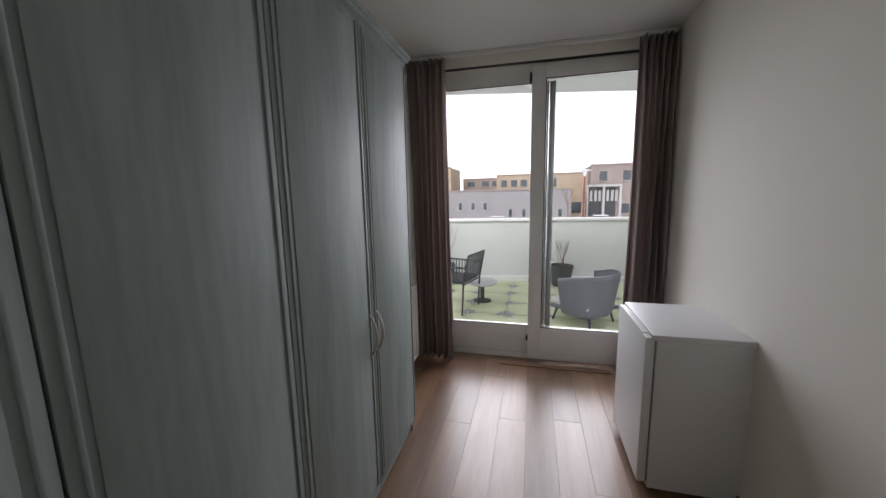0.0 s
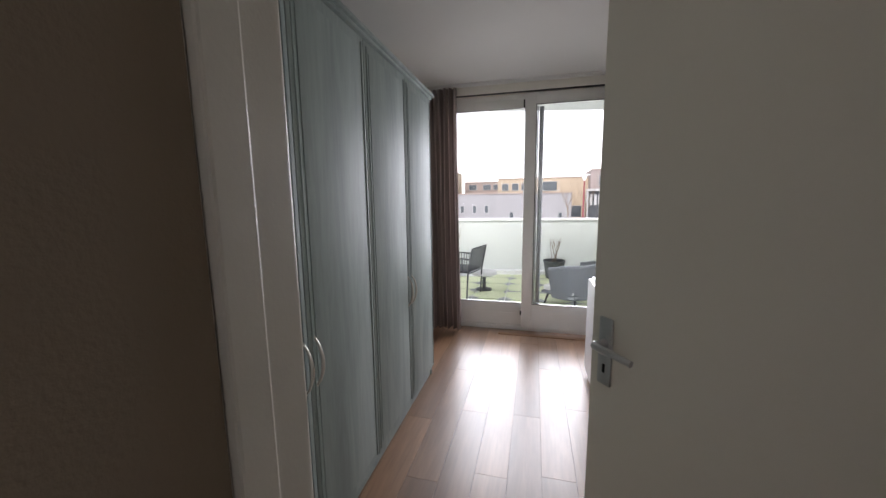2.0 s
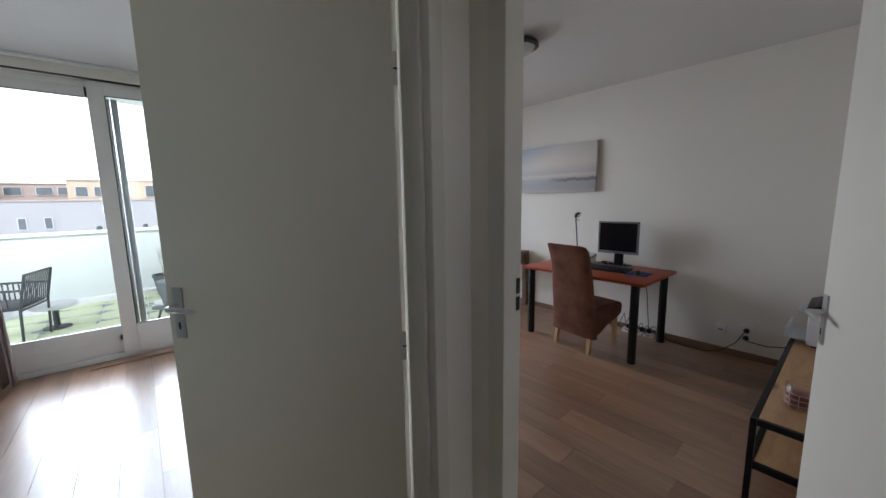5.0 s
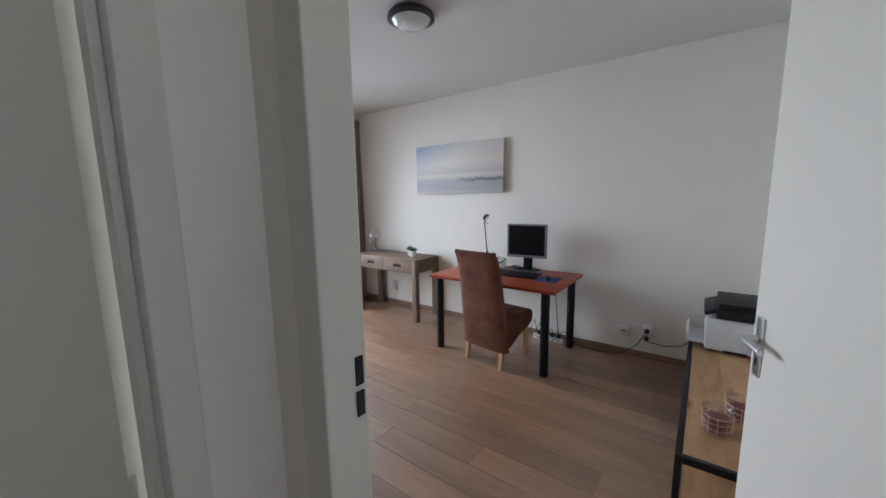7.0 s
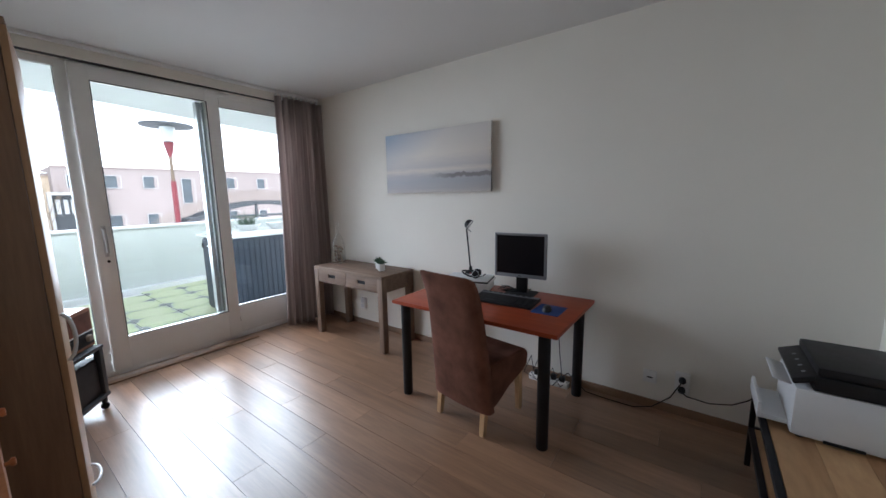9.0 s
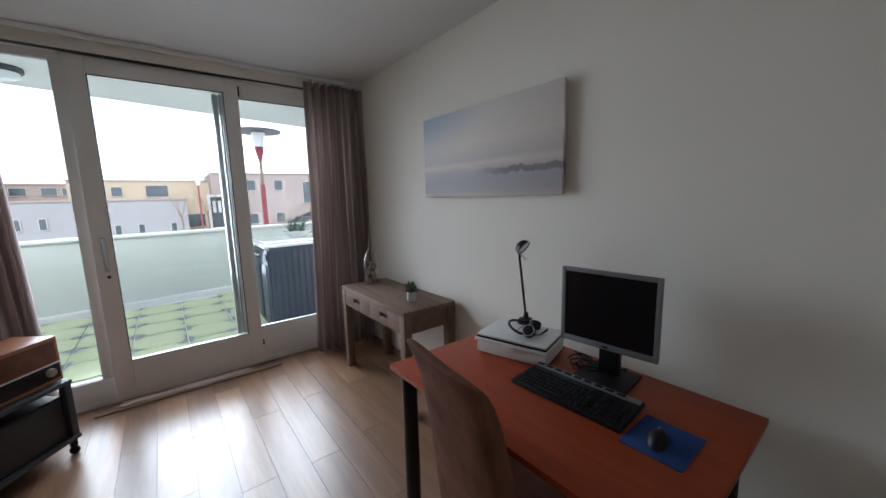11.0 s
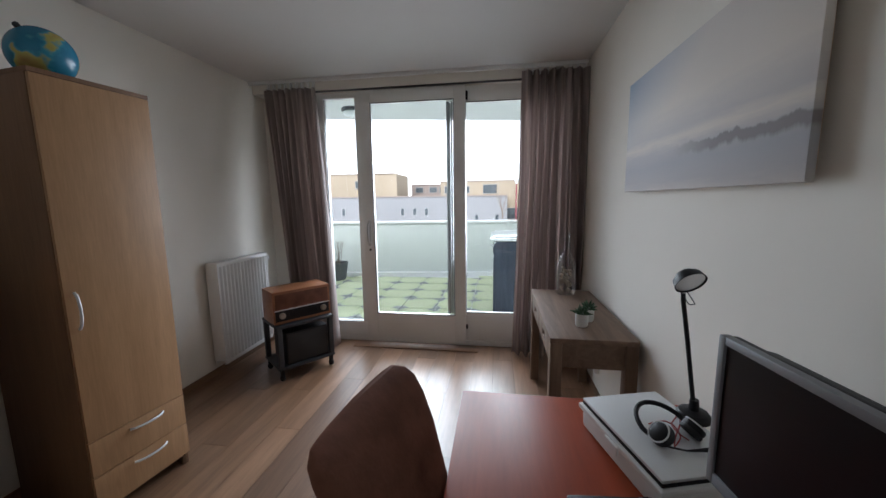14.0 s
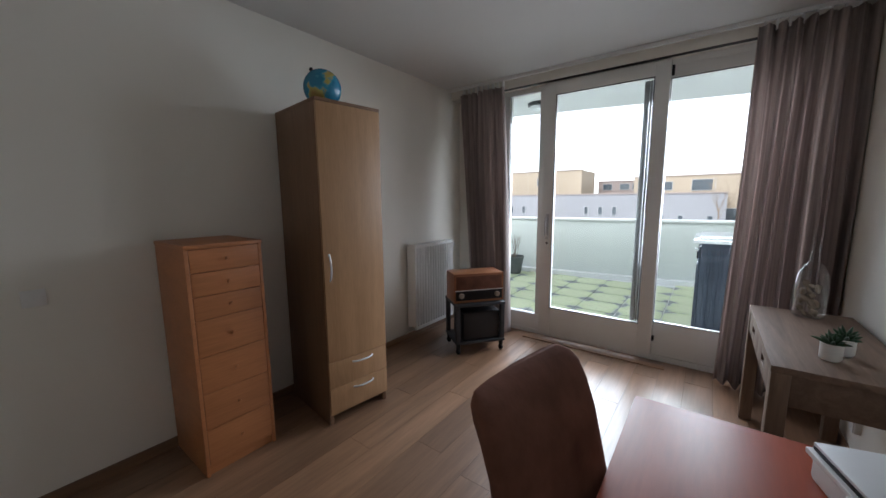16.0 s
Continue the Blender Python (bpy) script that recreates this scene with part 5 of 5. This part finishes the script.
def tub_chair(m):
    """Low woven lounge chair with a wrap-round back; local +y is its front."""
    top = thing("lounge_chair", "low grey woven wicker tub chair on the terrace", "chair", m)
    bm = bmesh.new()
    n, lv = 44, 22
    grid = []
    for j in range(lv + 1):
        t = j / lv
        row = []
        for i in range(n + 1):
            a = radians(-200 + 220 * i / n)
            wx, wy = 0.30 + 0.07 * t, 0.27 + 0.08 * t
            cx, cy = math.cos(a), math.sin(a)
            z = 0.14 + t * (0.44 - 0.07 * max(0, cy + 0.3) + 0.03 * max(0, -cy))
            weave = 0.005 * (1 if (i + j) % 2 else -1)
            row.append(bm.verts.new((cx * (wx + weave), cy * (wy + weave), z)))
        grid.append(row)
    for a, b in zip(grid, grid[1:]):
        for i in range(n):
            bm.faces.new((a[i], a[i + 1], b[i + 1], b[i]))
    sh = part("woven_shell", bm, M_WICKER, top, "grey woven wicker shell", 20)
    s = sh.modifiers.new("thickness", "SOLIDIFY")
    s.thickness, s.offset = 0.022, -1
    part("rim", tube([(math.cos(a) * 0.37, math.sin(a) * 0.35, 0.585 - 0.07 * max(0, math.sin(a) + 0.3) + 0.03 * max(0, -math.sin(a))) for a in [radians(-200 + 220 * i / 30) for i in range(31)]], 0.016, 8), M_WICKER, top)
    part("seat", block(-0.29, 0.29, -0.26, 0.30, 0.16, 0.20, 0.015), M_WICKER, top)
    part("cushion", block(-0.26, 0.26, -0.22, 0.29, 0.2005, 0.28, 0.03), M_CUSHION, top, "pale seat cushion")
    for x, y in ((-0.2, -0.2), (0.2, -0.2), (-0.22, 0.22), (0.22, 0.22)):
        part("leg", tube([(x, y, 0.165), (x * 1.18, y * 1.18, 0.0)], [0.017, 0.012], 10), M_ANTHRA, top)


tub_chair(pose(0.99, 4.42, 0, 0, 0, 48))

gc = thing("garden_chair", "dark rope-strung garden chair on the terrace", "chair", pose(-0.66, 4.62, 0, 0, 0, 75))
bm = bmesh.new()
for x in (-0.26, 0.26):
    tube([(x, -0.24, 0.0), (x, -0.26, 0.42), (x * 0.98, -0.33, 0.78)], 0.013, 8, bm)
    tube([(x, 0.24, 0.0), (x, 0.23, 0.60), (x, 0.18, 0.635), (x, -0.29, 0.62)], 0.013, 8, bm)
tube([(-0.255, -0.33, 0.78), (0.255, -0.33, 0.78)], 0.013, 8, bm)
tube([(-0.26, 0.235, 0.40), (0.26, 0.235, 0.40)], 0.012, 8, bm)
tube([(-0.26, -0.255, 0.40), (0.26, -0.255, 0.40)], 0.012, 8, bm)
part("frame", bm, M_ANTHRA, gc)
part("seat", block(-0.25, 0.25, -0.24, 0.24, 0.405, 0.445, 0.015), M_ANTHRA, gc)
for i in range(13):
    x = -0.235 + i * 0.039
    part("back_strap", tube([(x, -0.262, 0.43), (x * 0.99, -0.29, 0.6), (x * 0.98, -0.33, 0.77)], 0.006, 6), M_ANTHRA, gc)
for s in (-1, 1):
    for i in range(9):
        y = 0.19 - i * 0.045
        part("side_strap", tube([(s * 0.262, y, 0.41), (s * 0.262, y, 0.62)], 0.007, 6), M_ANTHRA, gc)
sl = thing("garden_stool", "round pale low side table on the terrace", "side table", pose(-0.33, 5.0, 0))
part("top", lathe([(0.0, 0.255), (0.19, 0.255), (0.215, 0.275), (0.21, 0.30), (0.17, 0.315), (0, 0.318)], 32), M_CUSHION, sl, "", 60)
part("stem", lathe([(0.13, 0), (0.13, 0.012), (0.03, 0.03), (0.03, 0.25), (0.09, 0.254)], 20), M_ANTHRA, sl)

cb = thing("storage_cabinet", "dark blue-grey outdoor storage cabinet with pale lid", "cabinet", pose(3.87, 4.02, 0))
part("body", block(0.02, 1.05, 0.0, 0.78, 0.0, 1.02, 0.008), M_CABINET, cb)
bm = bmesh.new()
for i in range(14):
    cuboid(bm, 0.06 + i * 0.07, 0.10 + i * 0.07, -0.008, 0.001, 0.05, 0.98, 0.003)
part("side_ribs", bm, M_CABINET, cb)
bm = block(-0.05, 1.10, -0.05, 0.83, 1.02, 1.055, 0.012)
cuboid(bm, 0.0, 1.05, 0.0, 0.78, 1.055, 1.08, 0.012)
part("lid", bm, M_LID, cb, "pale grey plastic lid")
for y0, y1 in ((0.02, 0.385), (0.395, 0.76)):
    bm = bmesh.new()
    cuboid(bm, 0.0, 0.019, y0, y1, 0.04, 0.98, 0.004)
    cuboid(bm, -0.012, 0.001, y0 + 0.06, y1 - 0.06, 0.09, 0.80, 0.005)
    cuboid(bm, -0.010, 0.001, y0 + 0.06, y1 - 0.06, 0.84, 0.94, 0.005)
    d = part("door", bm, M_CABINET, cb, "ribbed plastic door")
    part("hinge", block(-0.015, 0.0, y0 + 0.01 if y0 < 0.1 else y1 - 0.03, y0 + 0.03 if y0 < 0.1 else y1 - 0.01, 0.86, 0.93, 0.003), M_BLACK, d)
part("door_handle", tube([(-0.01, 0.40, 0.90), (-0.035, 0.41, 0.905), (-0.035, 0.50, 0.905), (-0.01, 0.51, 0.90)], 0.012, 8), M_LID, cb, "pale grey handle")


def bowl_on_lid(x, y, seed, grass):
    rnd = random.Random(seed)
    top = thing("planter_bowl", "shallow grey planter bowl on the storage cabinet", "planter", pose(x, y, 1.08))
    part("bowl", lathe([(0.10, 0), (0.17, 0.07), (0.175, 0.085), (0.16, 0.085), (0.15, 0.07), (0, 0.07)], 24), M_LID, top)
    bm = bmesh.new()
    for i in range(grass):
        a, ln = rnd.uniform(0, 6.28), rnd.uniform(0.12, 0.26)
        d = Vector((math.cos(a) * rnd.uniform(0.2, 0.9), math.sin(a) * rnd.uniform(0.2, 0.9), 1)).normalized()
        p = Vector((rnd.uniform(-0.09, 0.09), rnd.uniform(-0.09, 0.09), 0.07))
        tube([p, p + d * ln * 0.6, p + d * ln + Vector((d.x, d.y, -0.4)) * 0.06], [0.004, 0.003, 0.001], 4, bm)
    part("grass_tuft", bm, M_LEAF, top, "pale green spiky leaves")


bowl_on_lid(4.35, 4.45, 2, 60)
bowl_on_lid(4.75, 4.35, 3, 0)


def soffit_lamp(x, y, r, label):
    top = thing("terrace_lamp", label, "outdoor lamp", pose(x, y, 2.72), group="terrace lamps")
    part("base", lathe([(r, 0.0), (r, -0.035), (r * 0.9, -0.045), (0, -0.045)], 32), M_ANTHRA, top, "dark round base")
    part("diffuser", lathe([(r * 0.85, -0.0455), (r * 0.82, -0.075), (r * 0.5, -0.095), (0, -0.10)], 32), M_OPAL, top, "white diffuser", 60)


soffit_lamp(2.02, 4.32, 0.15, "round dark-rimmed lamp under the balcony above")

# ---- street and houses ----
GZ = -2.8
M_BRICKG = paint("grey_facade", (0.25, 0.245, 0.255), 0.85, 0.1, 0.15, 6, 0.3)
M_BRICKO = paint("ochre_brick", (0.40, 0.32, 0.235), 0.85, 0.15, 0.2, 8, 0.3)
M_BRICKR = paint("red_brown_brick", (0.26, 0.215, 0.205), 0.85, 0.15, 0.2, 8, 0.3)
M_BRICKB = paint("taupe_brick", (0.29, 0.23, 0.205), 0.85, 0.12, 0.2, 8, 0.3)
M_WIN = paint("far_window_glass", (0.06, 0.075, 0.09), 0.15, 0.4, 0.6, 4, 0.0)
M_TRIMW = paint("white_trim", (0.38, 0.38, 0.38), 0.6, 0.05, 0.5, 10, 0.0)
M_REDPOLE = paint("red_pole_paint", (0.20, 0.035, 0.045), 0.45, 0.1, 3, 40, 0.1)
M_CARW = paint("white_car_paint", (0.75, 0.76, 0.77), 0.25, 0.03, 1, 50, 0.0)
M_CARD = paint("dark_car_paint", (0.12, 0.13, 0.15), 0.25, 0.05, 1, 50, 0.0)


def house(x0, x1, y, deep, top, material, label, windows, rim=True, ang=0.0):
    """A block with parapet roof; windows: rows of (x, z, width, height)."""
    h = thing("house", label, "house", pose(0, y, 0, 0, 0, 0))
    sl = math.tan(radians(ang))
    bm = bmesh.new()
    ys = (0.0, 0.0 + sl * (x1 - x0))
    lo = [bm.verts.new((x, yy, GZ)) for x, yy in ((x0, 0), (x1, ys[1]), (x1, ys[1] + deep), (x0, deep))]
    hi = [bm.verts.new((v.co.x, v.co.y, top)) for v in lo]
    for i in range(4):
        bm.faces.new((lo[i], lo[(i + 1) % 4], hi[(i + 1) % 4], hi[i]))
    bm.faces.new(hi)
    part("wall", bm, material, h, "", 0)
    if rim:
        bm = bmesh.new()
        cuboid(bm, x0 - 0.1, x1 + 0.1, -0.12, 0.1, top, top + 0.14)
        for v in bm.verts:
            v.co.y += sl * (v.co.x - x0)
        part("roof", bm, M_BRICKB, h, "thin roof edge", 0)
    for x, z, w, hh in windows:
        yy = sl * (x - x0)
        fm = bmesh.new()
        for a, b, c, d in ((-w / 2, -w / 2 + 0.06, 0, hh), (w / 2 - 0.06, w / 2, 0, hh), (-w / 2 + 0.06, w / 2 - 0.06, 0, 0.06), (-w / 2 + 0.06, w / 2 - 0.06, hh - 0.06, hh)):
            cuboid(fm, x + a, x + b, yy - 0.12, yy + 0.02, z + c, z + d)
        wf = part("window", fm, M_TRIMW, h, "pale window frame", 0)
        part("pane", block(x - w / 2 + 0.06, x + w / 2 - 0.06, yy - 0.05, yy - 0.02, z + 0.06, z + hh - 0.06), M_WIN, wf, "dark glass", 0)
    return h


house(-30, 5.3, 50, 9, 1.95, M_BRICKG, "long low grey rendered building with narrow windows",
      [(x, -0.75, 0.6, 1.15) for x in (-20.5, -18.6, -9.6, -7.8, -6.1)] + [(x, -1.7, 0.6, 1.15) for x in (-2.6, -0.8, 1.1, 3.9)])
house(-27, -13.2, 60, 8, 6.0, M_BRICKO, "ochre brick house behind the grey building", [(-20, 3.6, 1.4, 1.3)])
house(-13, -5.5, 70, 8, 4.4, M_BRICKB, "far taupe brick house", [(x, 2.9, 1.6, 1.1) for x in (-11.4, -8.6, -6.6)])
house(-5.4, 8.8, 59, 8, 4.4, M_BRICKO, "ochre brick house row", [(x, 2.5, 1.1, 1.2) for x in (-4.2, -2.6, -1.1)] + [(2.9, 2.4, 2.6, 1.5), (6.6, -1.7, 2.8, 1.8)], ang=-3)
house(8.4, 34, 56, 9, 5.3, M_BRICKR, "red-brown brick apartment row", [(x, z, 1.5, 1.5) for x in (10.2, 13.2, 16.6, 25.5, 29.5) for z in (-1.6, 3.0)] + [(20.4, 1.1, 1.5, 3.2), (23.0, -0.4, 1.6, 1.3)], ang=-8)
pt = thing("portico", "white framed double entrance bay before the brick row", "entrance", pose(0, 55.2, 0))
bm = bmesh.new()
for x in (7.9, 10.1, 12.3):
    cuboid(bm, x - 0.16, x + 0.16, -0.3, 0.3, GZ, 2.25)
cuboid(bm, 7.74, 12.46, -0.31, 0.31, 2.25, 2.55)
part("frame", bm, M_TRIMW, pt, "white frame", 0)
part("rear_wall", block(8.0, 12.2, 0.32, 0.5, GZ, 2.24), M_ANTHRA, pt, "dark recessed wall", 0)
for x in (8.5, 9.1, 9.65, 10.7, 11.3, 11.85):
    part("window", block(x - 0.17, x + 0.17, 0.2, 0.318, 0.2, 1.75), M_TRIMW, pt, "narrow white window", 0)


def post_lamp(x, y, h):
    s = thing("street_lamp", "red pole street lamp with a pale cone shade", "street lamp", pose(x, y, GZ), group="street lamps")
    part("pole", tube([(0, 0, 0), (0, 0, h)], [0.11, 0.08], 12), M_REDPOLE, s, "red painted pole")
    part("lantern", lathe([(0.12, h), (0.34, h + 0.62), (0.3, h + 0.64)], 20), M_OPAL, s)
    part("shade", lathe([(0.72, h + 0.64), (0.72, h + 0.70), (0.1, h + 0.80)], 24), M_LID, s)


post_lamp(6.3, 46.0, 6.2)
post_lamp(-2.0, 66.0, 6.4)
rp = thing("street_lamp", "slim red lamp post with flat dark shade beyond the parapet", "street lamp", pose(4.95, 9.1, GZ))
part("pole", tube([(0, 0, 0), (0, 0, 4.75)], [0.065, 0.055], 16), M_REDPOLE, rp, "red painted pole")
part("upper_pole", tube([(0, 0, 4.75), (0, 0, 5.35)], [0.035, 0.03], 12), M_TWIG, rp)
part("cone_head", lathe([(0.035, 5.3), (0.05, 5.36), (0.105, 5.62), (0.0, 5.63)], 20), M_REDPOLE, rp)
part("lantern", lathe([(0.10, 5.632), (0.15, 5.95), (0.13, 5.96), (0, 5.96)], 24), M_OPAL, rp)
part("shade", lathe([(0.14, 5.955), (0.50, 5.965), (0.50, 6.0), (0.08, 6.07), (0, 6.075)], 32), M_ANTHRA, rp, "flat dark shade disc")


def car(x, y, rz, body, label):
    c = thing("car", label, "car", pose(x, y, GZ, 0, 0, rz), group="parked cars")
    side = [(-2.1, 0.35), (2.05, 0.35), (2.12, 0.62), (1.95, 0.82), (1.05, 0.95), (-1.85, 0.98), (-2.12, 0.85)]
    bm = bmesh.new()
    l = [bm.verts.new((px, -0.86, pz)) for px, pz in side]
    r = [bm.verts.new((px, 0.86, pz)) for px, pz in side]
    for i in range(len(side)):
        j = (i + 1) % len(side)
        bm.faces.new((l[i], l[j], r[j], r[i]))
    bm.faces.new(l)
    bm.faces.new(list(reversed(r)))
    bmesh.ops.bevel(bm, geom=bm.edges[:], offset=0.07, segments=2, affect="EDGES")
    part("body", bm, body, c, "", 50)
    cab = [(1.05, 0.93, 0.80), (0.35, 1.42, 0.62), (-1.2, 1.46, 0.62), (-1.85, 0.96, 0.80)]
    bm = bmesh.new()
    l = [bm.verts.new((px, -w, pz)) for px, pz, w in cab]
    r = [bm.verts.new((px, w, pz)) for px, pz, w in cab]
    for i in range(4):
        j = (i + 1) % 4
        bm.faces.new((l[i], l[j], r[j], r[i]))
    bm.faces.new(l)
    bm.faces.new(list(reversed(r)))
    part("windows", bm, M_WIN, c, "dark car windows")
    part("roof", block(-1.25, 0.42, -0.64, 0.64, 1.43, 1.5, 0.03), body, c)
    for px in (-1.3, 1.35):
        for s in (-1, 1):
            part("wheel", lathe([(0.30, -0.1), (0.32, -0.08), (0.32, 0.08), (0.30, 0.1)], 20, m=pose(px, s * 0.8, 0.32, 90, 0, 0)), M_BLACK, c)


car(8.9, 47.5, 8, M_CARW, "white parked car on the street")
car(-3.6, 45.5, 0, M_CARW, "white parked car on the street")
car(-11.5, 45.5, 0, M_CARD, "dark grey parked car on the street")

br = thing("footbridge", "black arched steel footbridge with a slatted railing", "bridge", pose(0, 27, 0))
AX0, AX1 = 9.2, 24.0


def arch_z(x):
    u = (x - AX0) / (AX1 - AX0)
    return -0.9 + 2.3 * 4 * u * (1 - u)


for dy in (0.0, 1.8):
    bm = bmesh.new()
    xs = [AX0 + (AX1 - AX0) * i / 24 for i in range(25)]
    for a, b in zip(xs, xs[1:]):
        v = [bm.verts.new((x, dy + e, arch_z(x) + z)) for x, z in ((a, -0.28), (b, -0.28), (b, 0), (a, 0)) for e in (0, 0.15)]
        bmesh.ops.convex_hull(bm, input=v)
    part("arch", bm, M_ANTHRA, br, "", 0)
for i in range(6):
    x = AX0 + 2.0 + i * 2.2
    part("post", block(x - 0.08, x + 0.08, 0.0, 0.15, GZ, arch_z(x) - 0.2), M_ANTHRA, br, "", 0)
bm = bmesh.new()
for i in range(90):
    x = AX0 + 0.3 + i * (AX1 - AX0 - 0.6) / 90
    cuboid(bm, x, x + 0.035, 1.8, 1.84, arch_z(x), arch_z(x) + 0.85)
part("railing", bm, M_TWIG, br, "fine upright railing bars", 0)
part("deck", block(AX0 + 2, AX1 - 2, 0.16, 1.79, 0.2, 0.3), M_ANTHRA, br, "", 0)


def bare_tree(x, y, h, seed):
    rnd = random.Random(seed)
    t = thing("tree", "small leafless street tree", "tree", pose(x, y, GZ), group="street trees")
    part("trunk", tube([(0, 0, 0), (0.03, 0, h * 0.25), (0, 0.04, h * 0.5)], [0.09, 0.075, 0.055], 8), M_TWIG, t)
    bm = bmesh.new()

    def limb(p, d, ln, r, depth):
        pts = [p]
        for k in range(3):
            d = (d + Vector((rnd.uniform(-0.2, 0.2), rnd.uniform(-0.2, 0.2), 0.06))).normalized()
            pts.append(pts[-1] + d * ln / 3)
        tube(pts, [r, r * 0.8, r * 0.6, r * 0.4], 4, bm)
        if depth:
            for k in range(3):
                limb(pts[1 + k % 3], (d + Vector((rnd.uniform(-0.8, 0.8), rnd.uniform(-0.8, 0.8), rnd.uniform(0, 0.5)))).normalized(), ln * 0.62, r * 0.5, depth - 1)

    for k in range(6):
        a = k * 1.05
        limb(Vector((0, 0.03, h * (0.32 + 0.03 * k))), Vector((math.cos(a) * 0.5, math.sin(a) * 0.5, 1)).normalized(), h * 0.36, 0.04, 2)
    part("crown", bm, M_TWIG, t, "bare fine branches")


bare_tree(4.6, 47.0, 6.2, 11)
bare_tree(7.4, 52.0, 6.6, 12)

# ---- floor pieces, last ----
floor = structure("floor", block(-1.1, EX + 0.15, -2.5, NY, -0.25, -0.006), M_JOINT, "brown oak laminate plank floor", "floor")
floor_planks(floor, BX, JX, RY, 3.25)
floor_planks(floor, 0.2225, JX, -2.4, RY)
floor_planks(floor, JX, EX, SY, 3.25)

# terrace tiles
terr = bpy.data.objects["terrace_slab"]
tile_mesh = mesh_of("tile", block(-0.2445, 0.2445, -0.2445, 0.2445, -0.011, 0.0, 0.003), M_TILE, 0)
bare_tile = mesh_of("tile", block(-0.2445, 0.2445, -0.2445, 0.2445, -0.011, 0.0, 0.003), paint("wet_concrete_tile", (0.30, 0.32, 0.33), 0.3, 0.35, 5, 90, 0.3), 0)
for i in range(-6, 14):
    for j in range(0, 7):
        x, y = -0.2 + i * 0.5, 3.72 + j * 0.5
        if -2.4 < x < 6.3 and y < parapet_y(x) - 0.1:
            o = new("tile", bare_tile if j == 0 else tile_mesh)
            o.parent = terr
            o.matrix_world = pose(x, y, random.uniform(-0.003, 0.002), random.uniform(-0.3, 0.3), random.uniform(-0.3, 0.3), random.choice((0, 90, 180, 270)) + random.uniform(-0.3, 0.3))
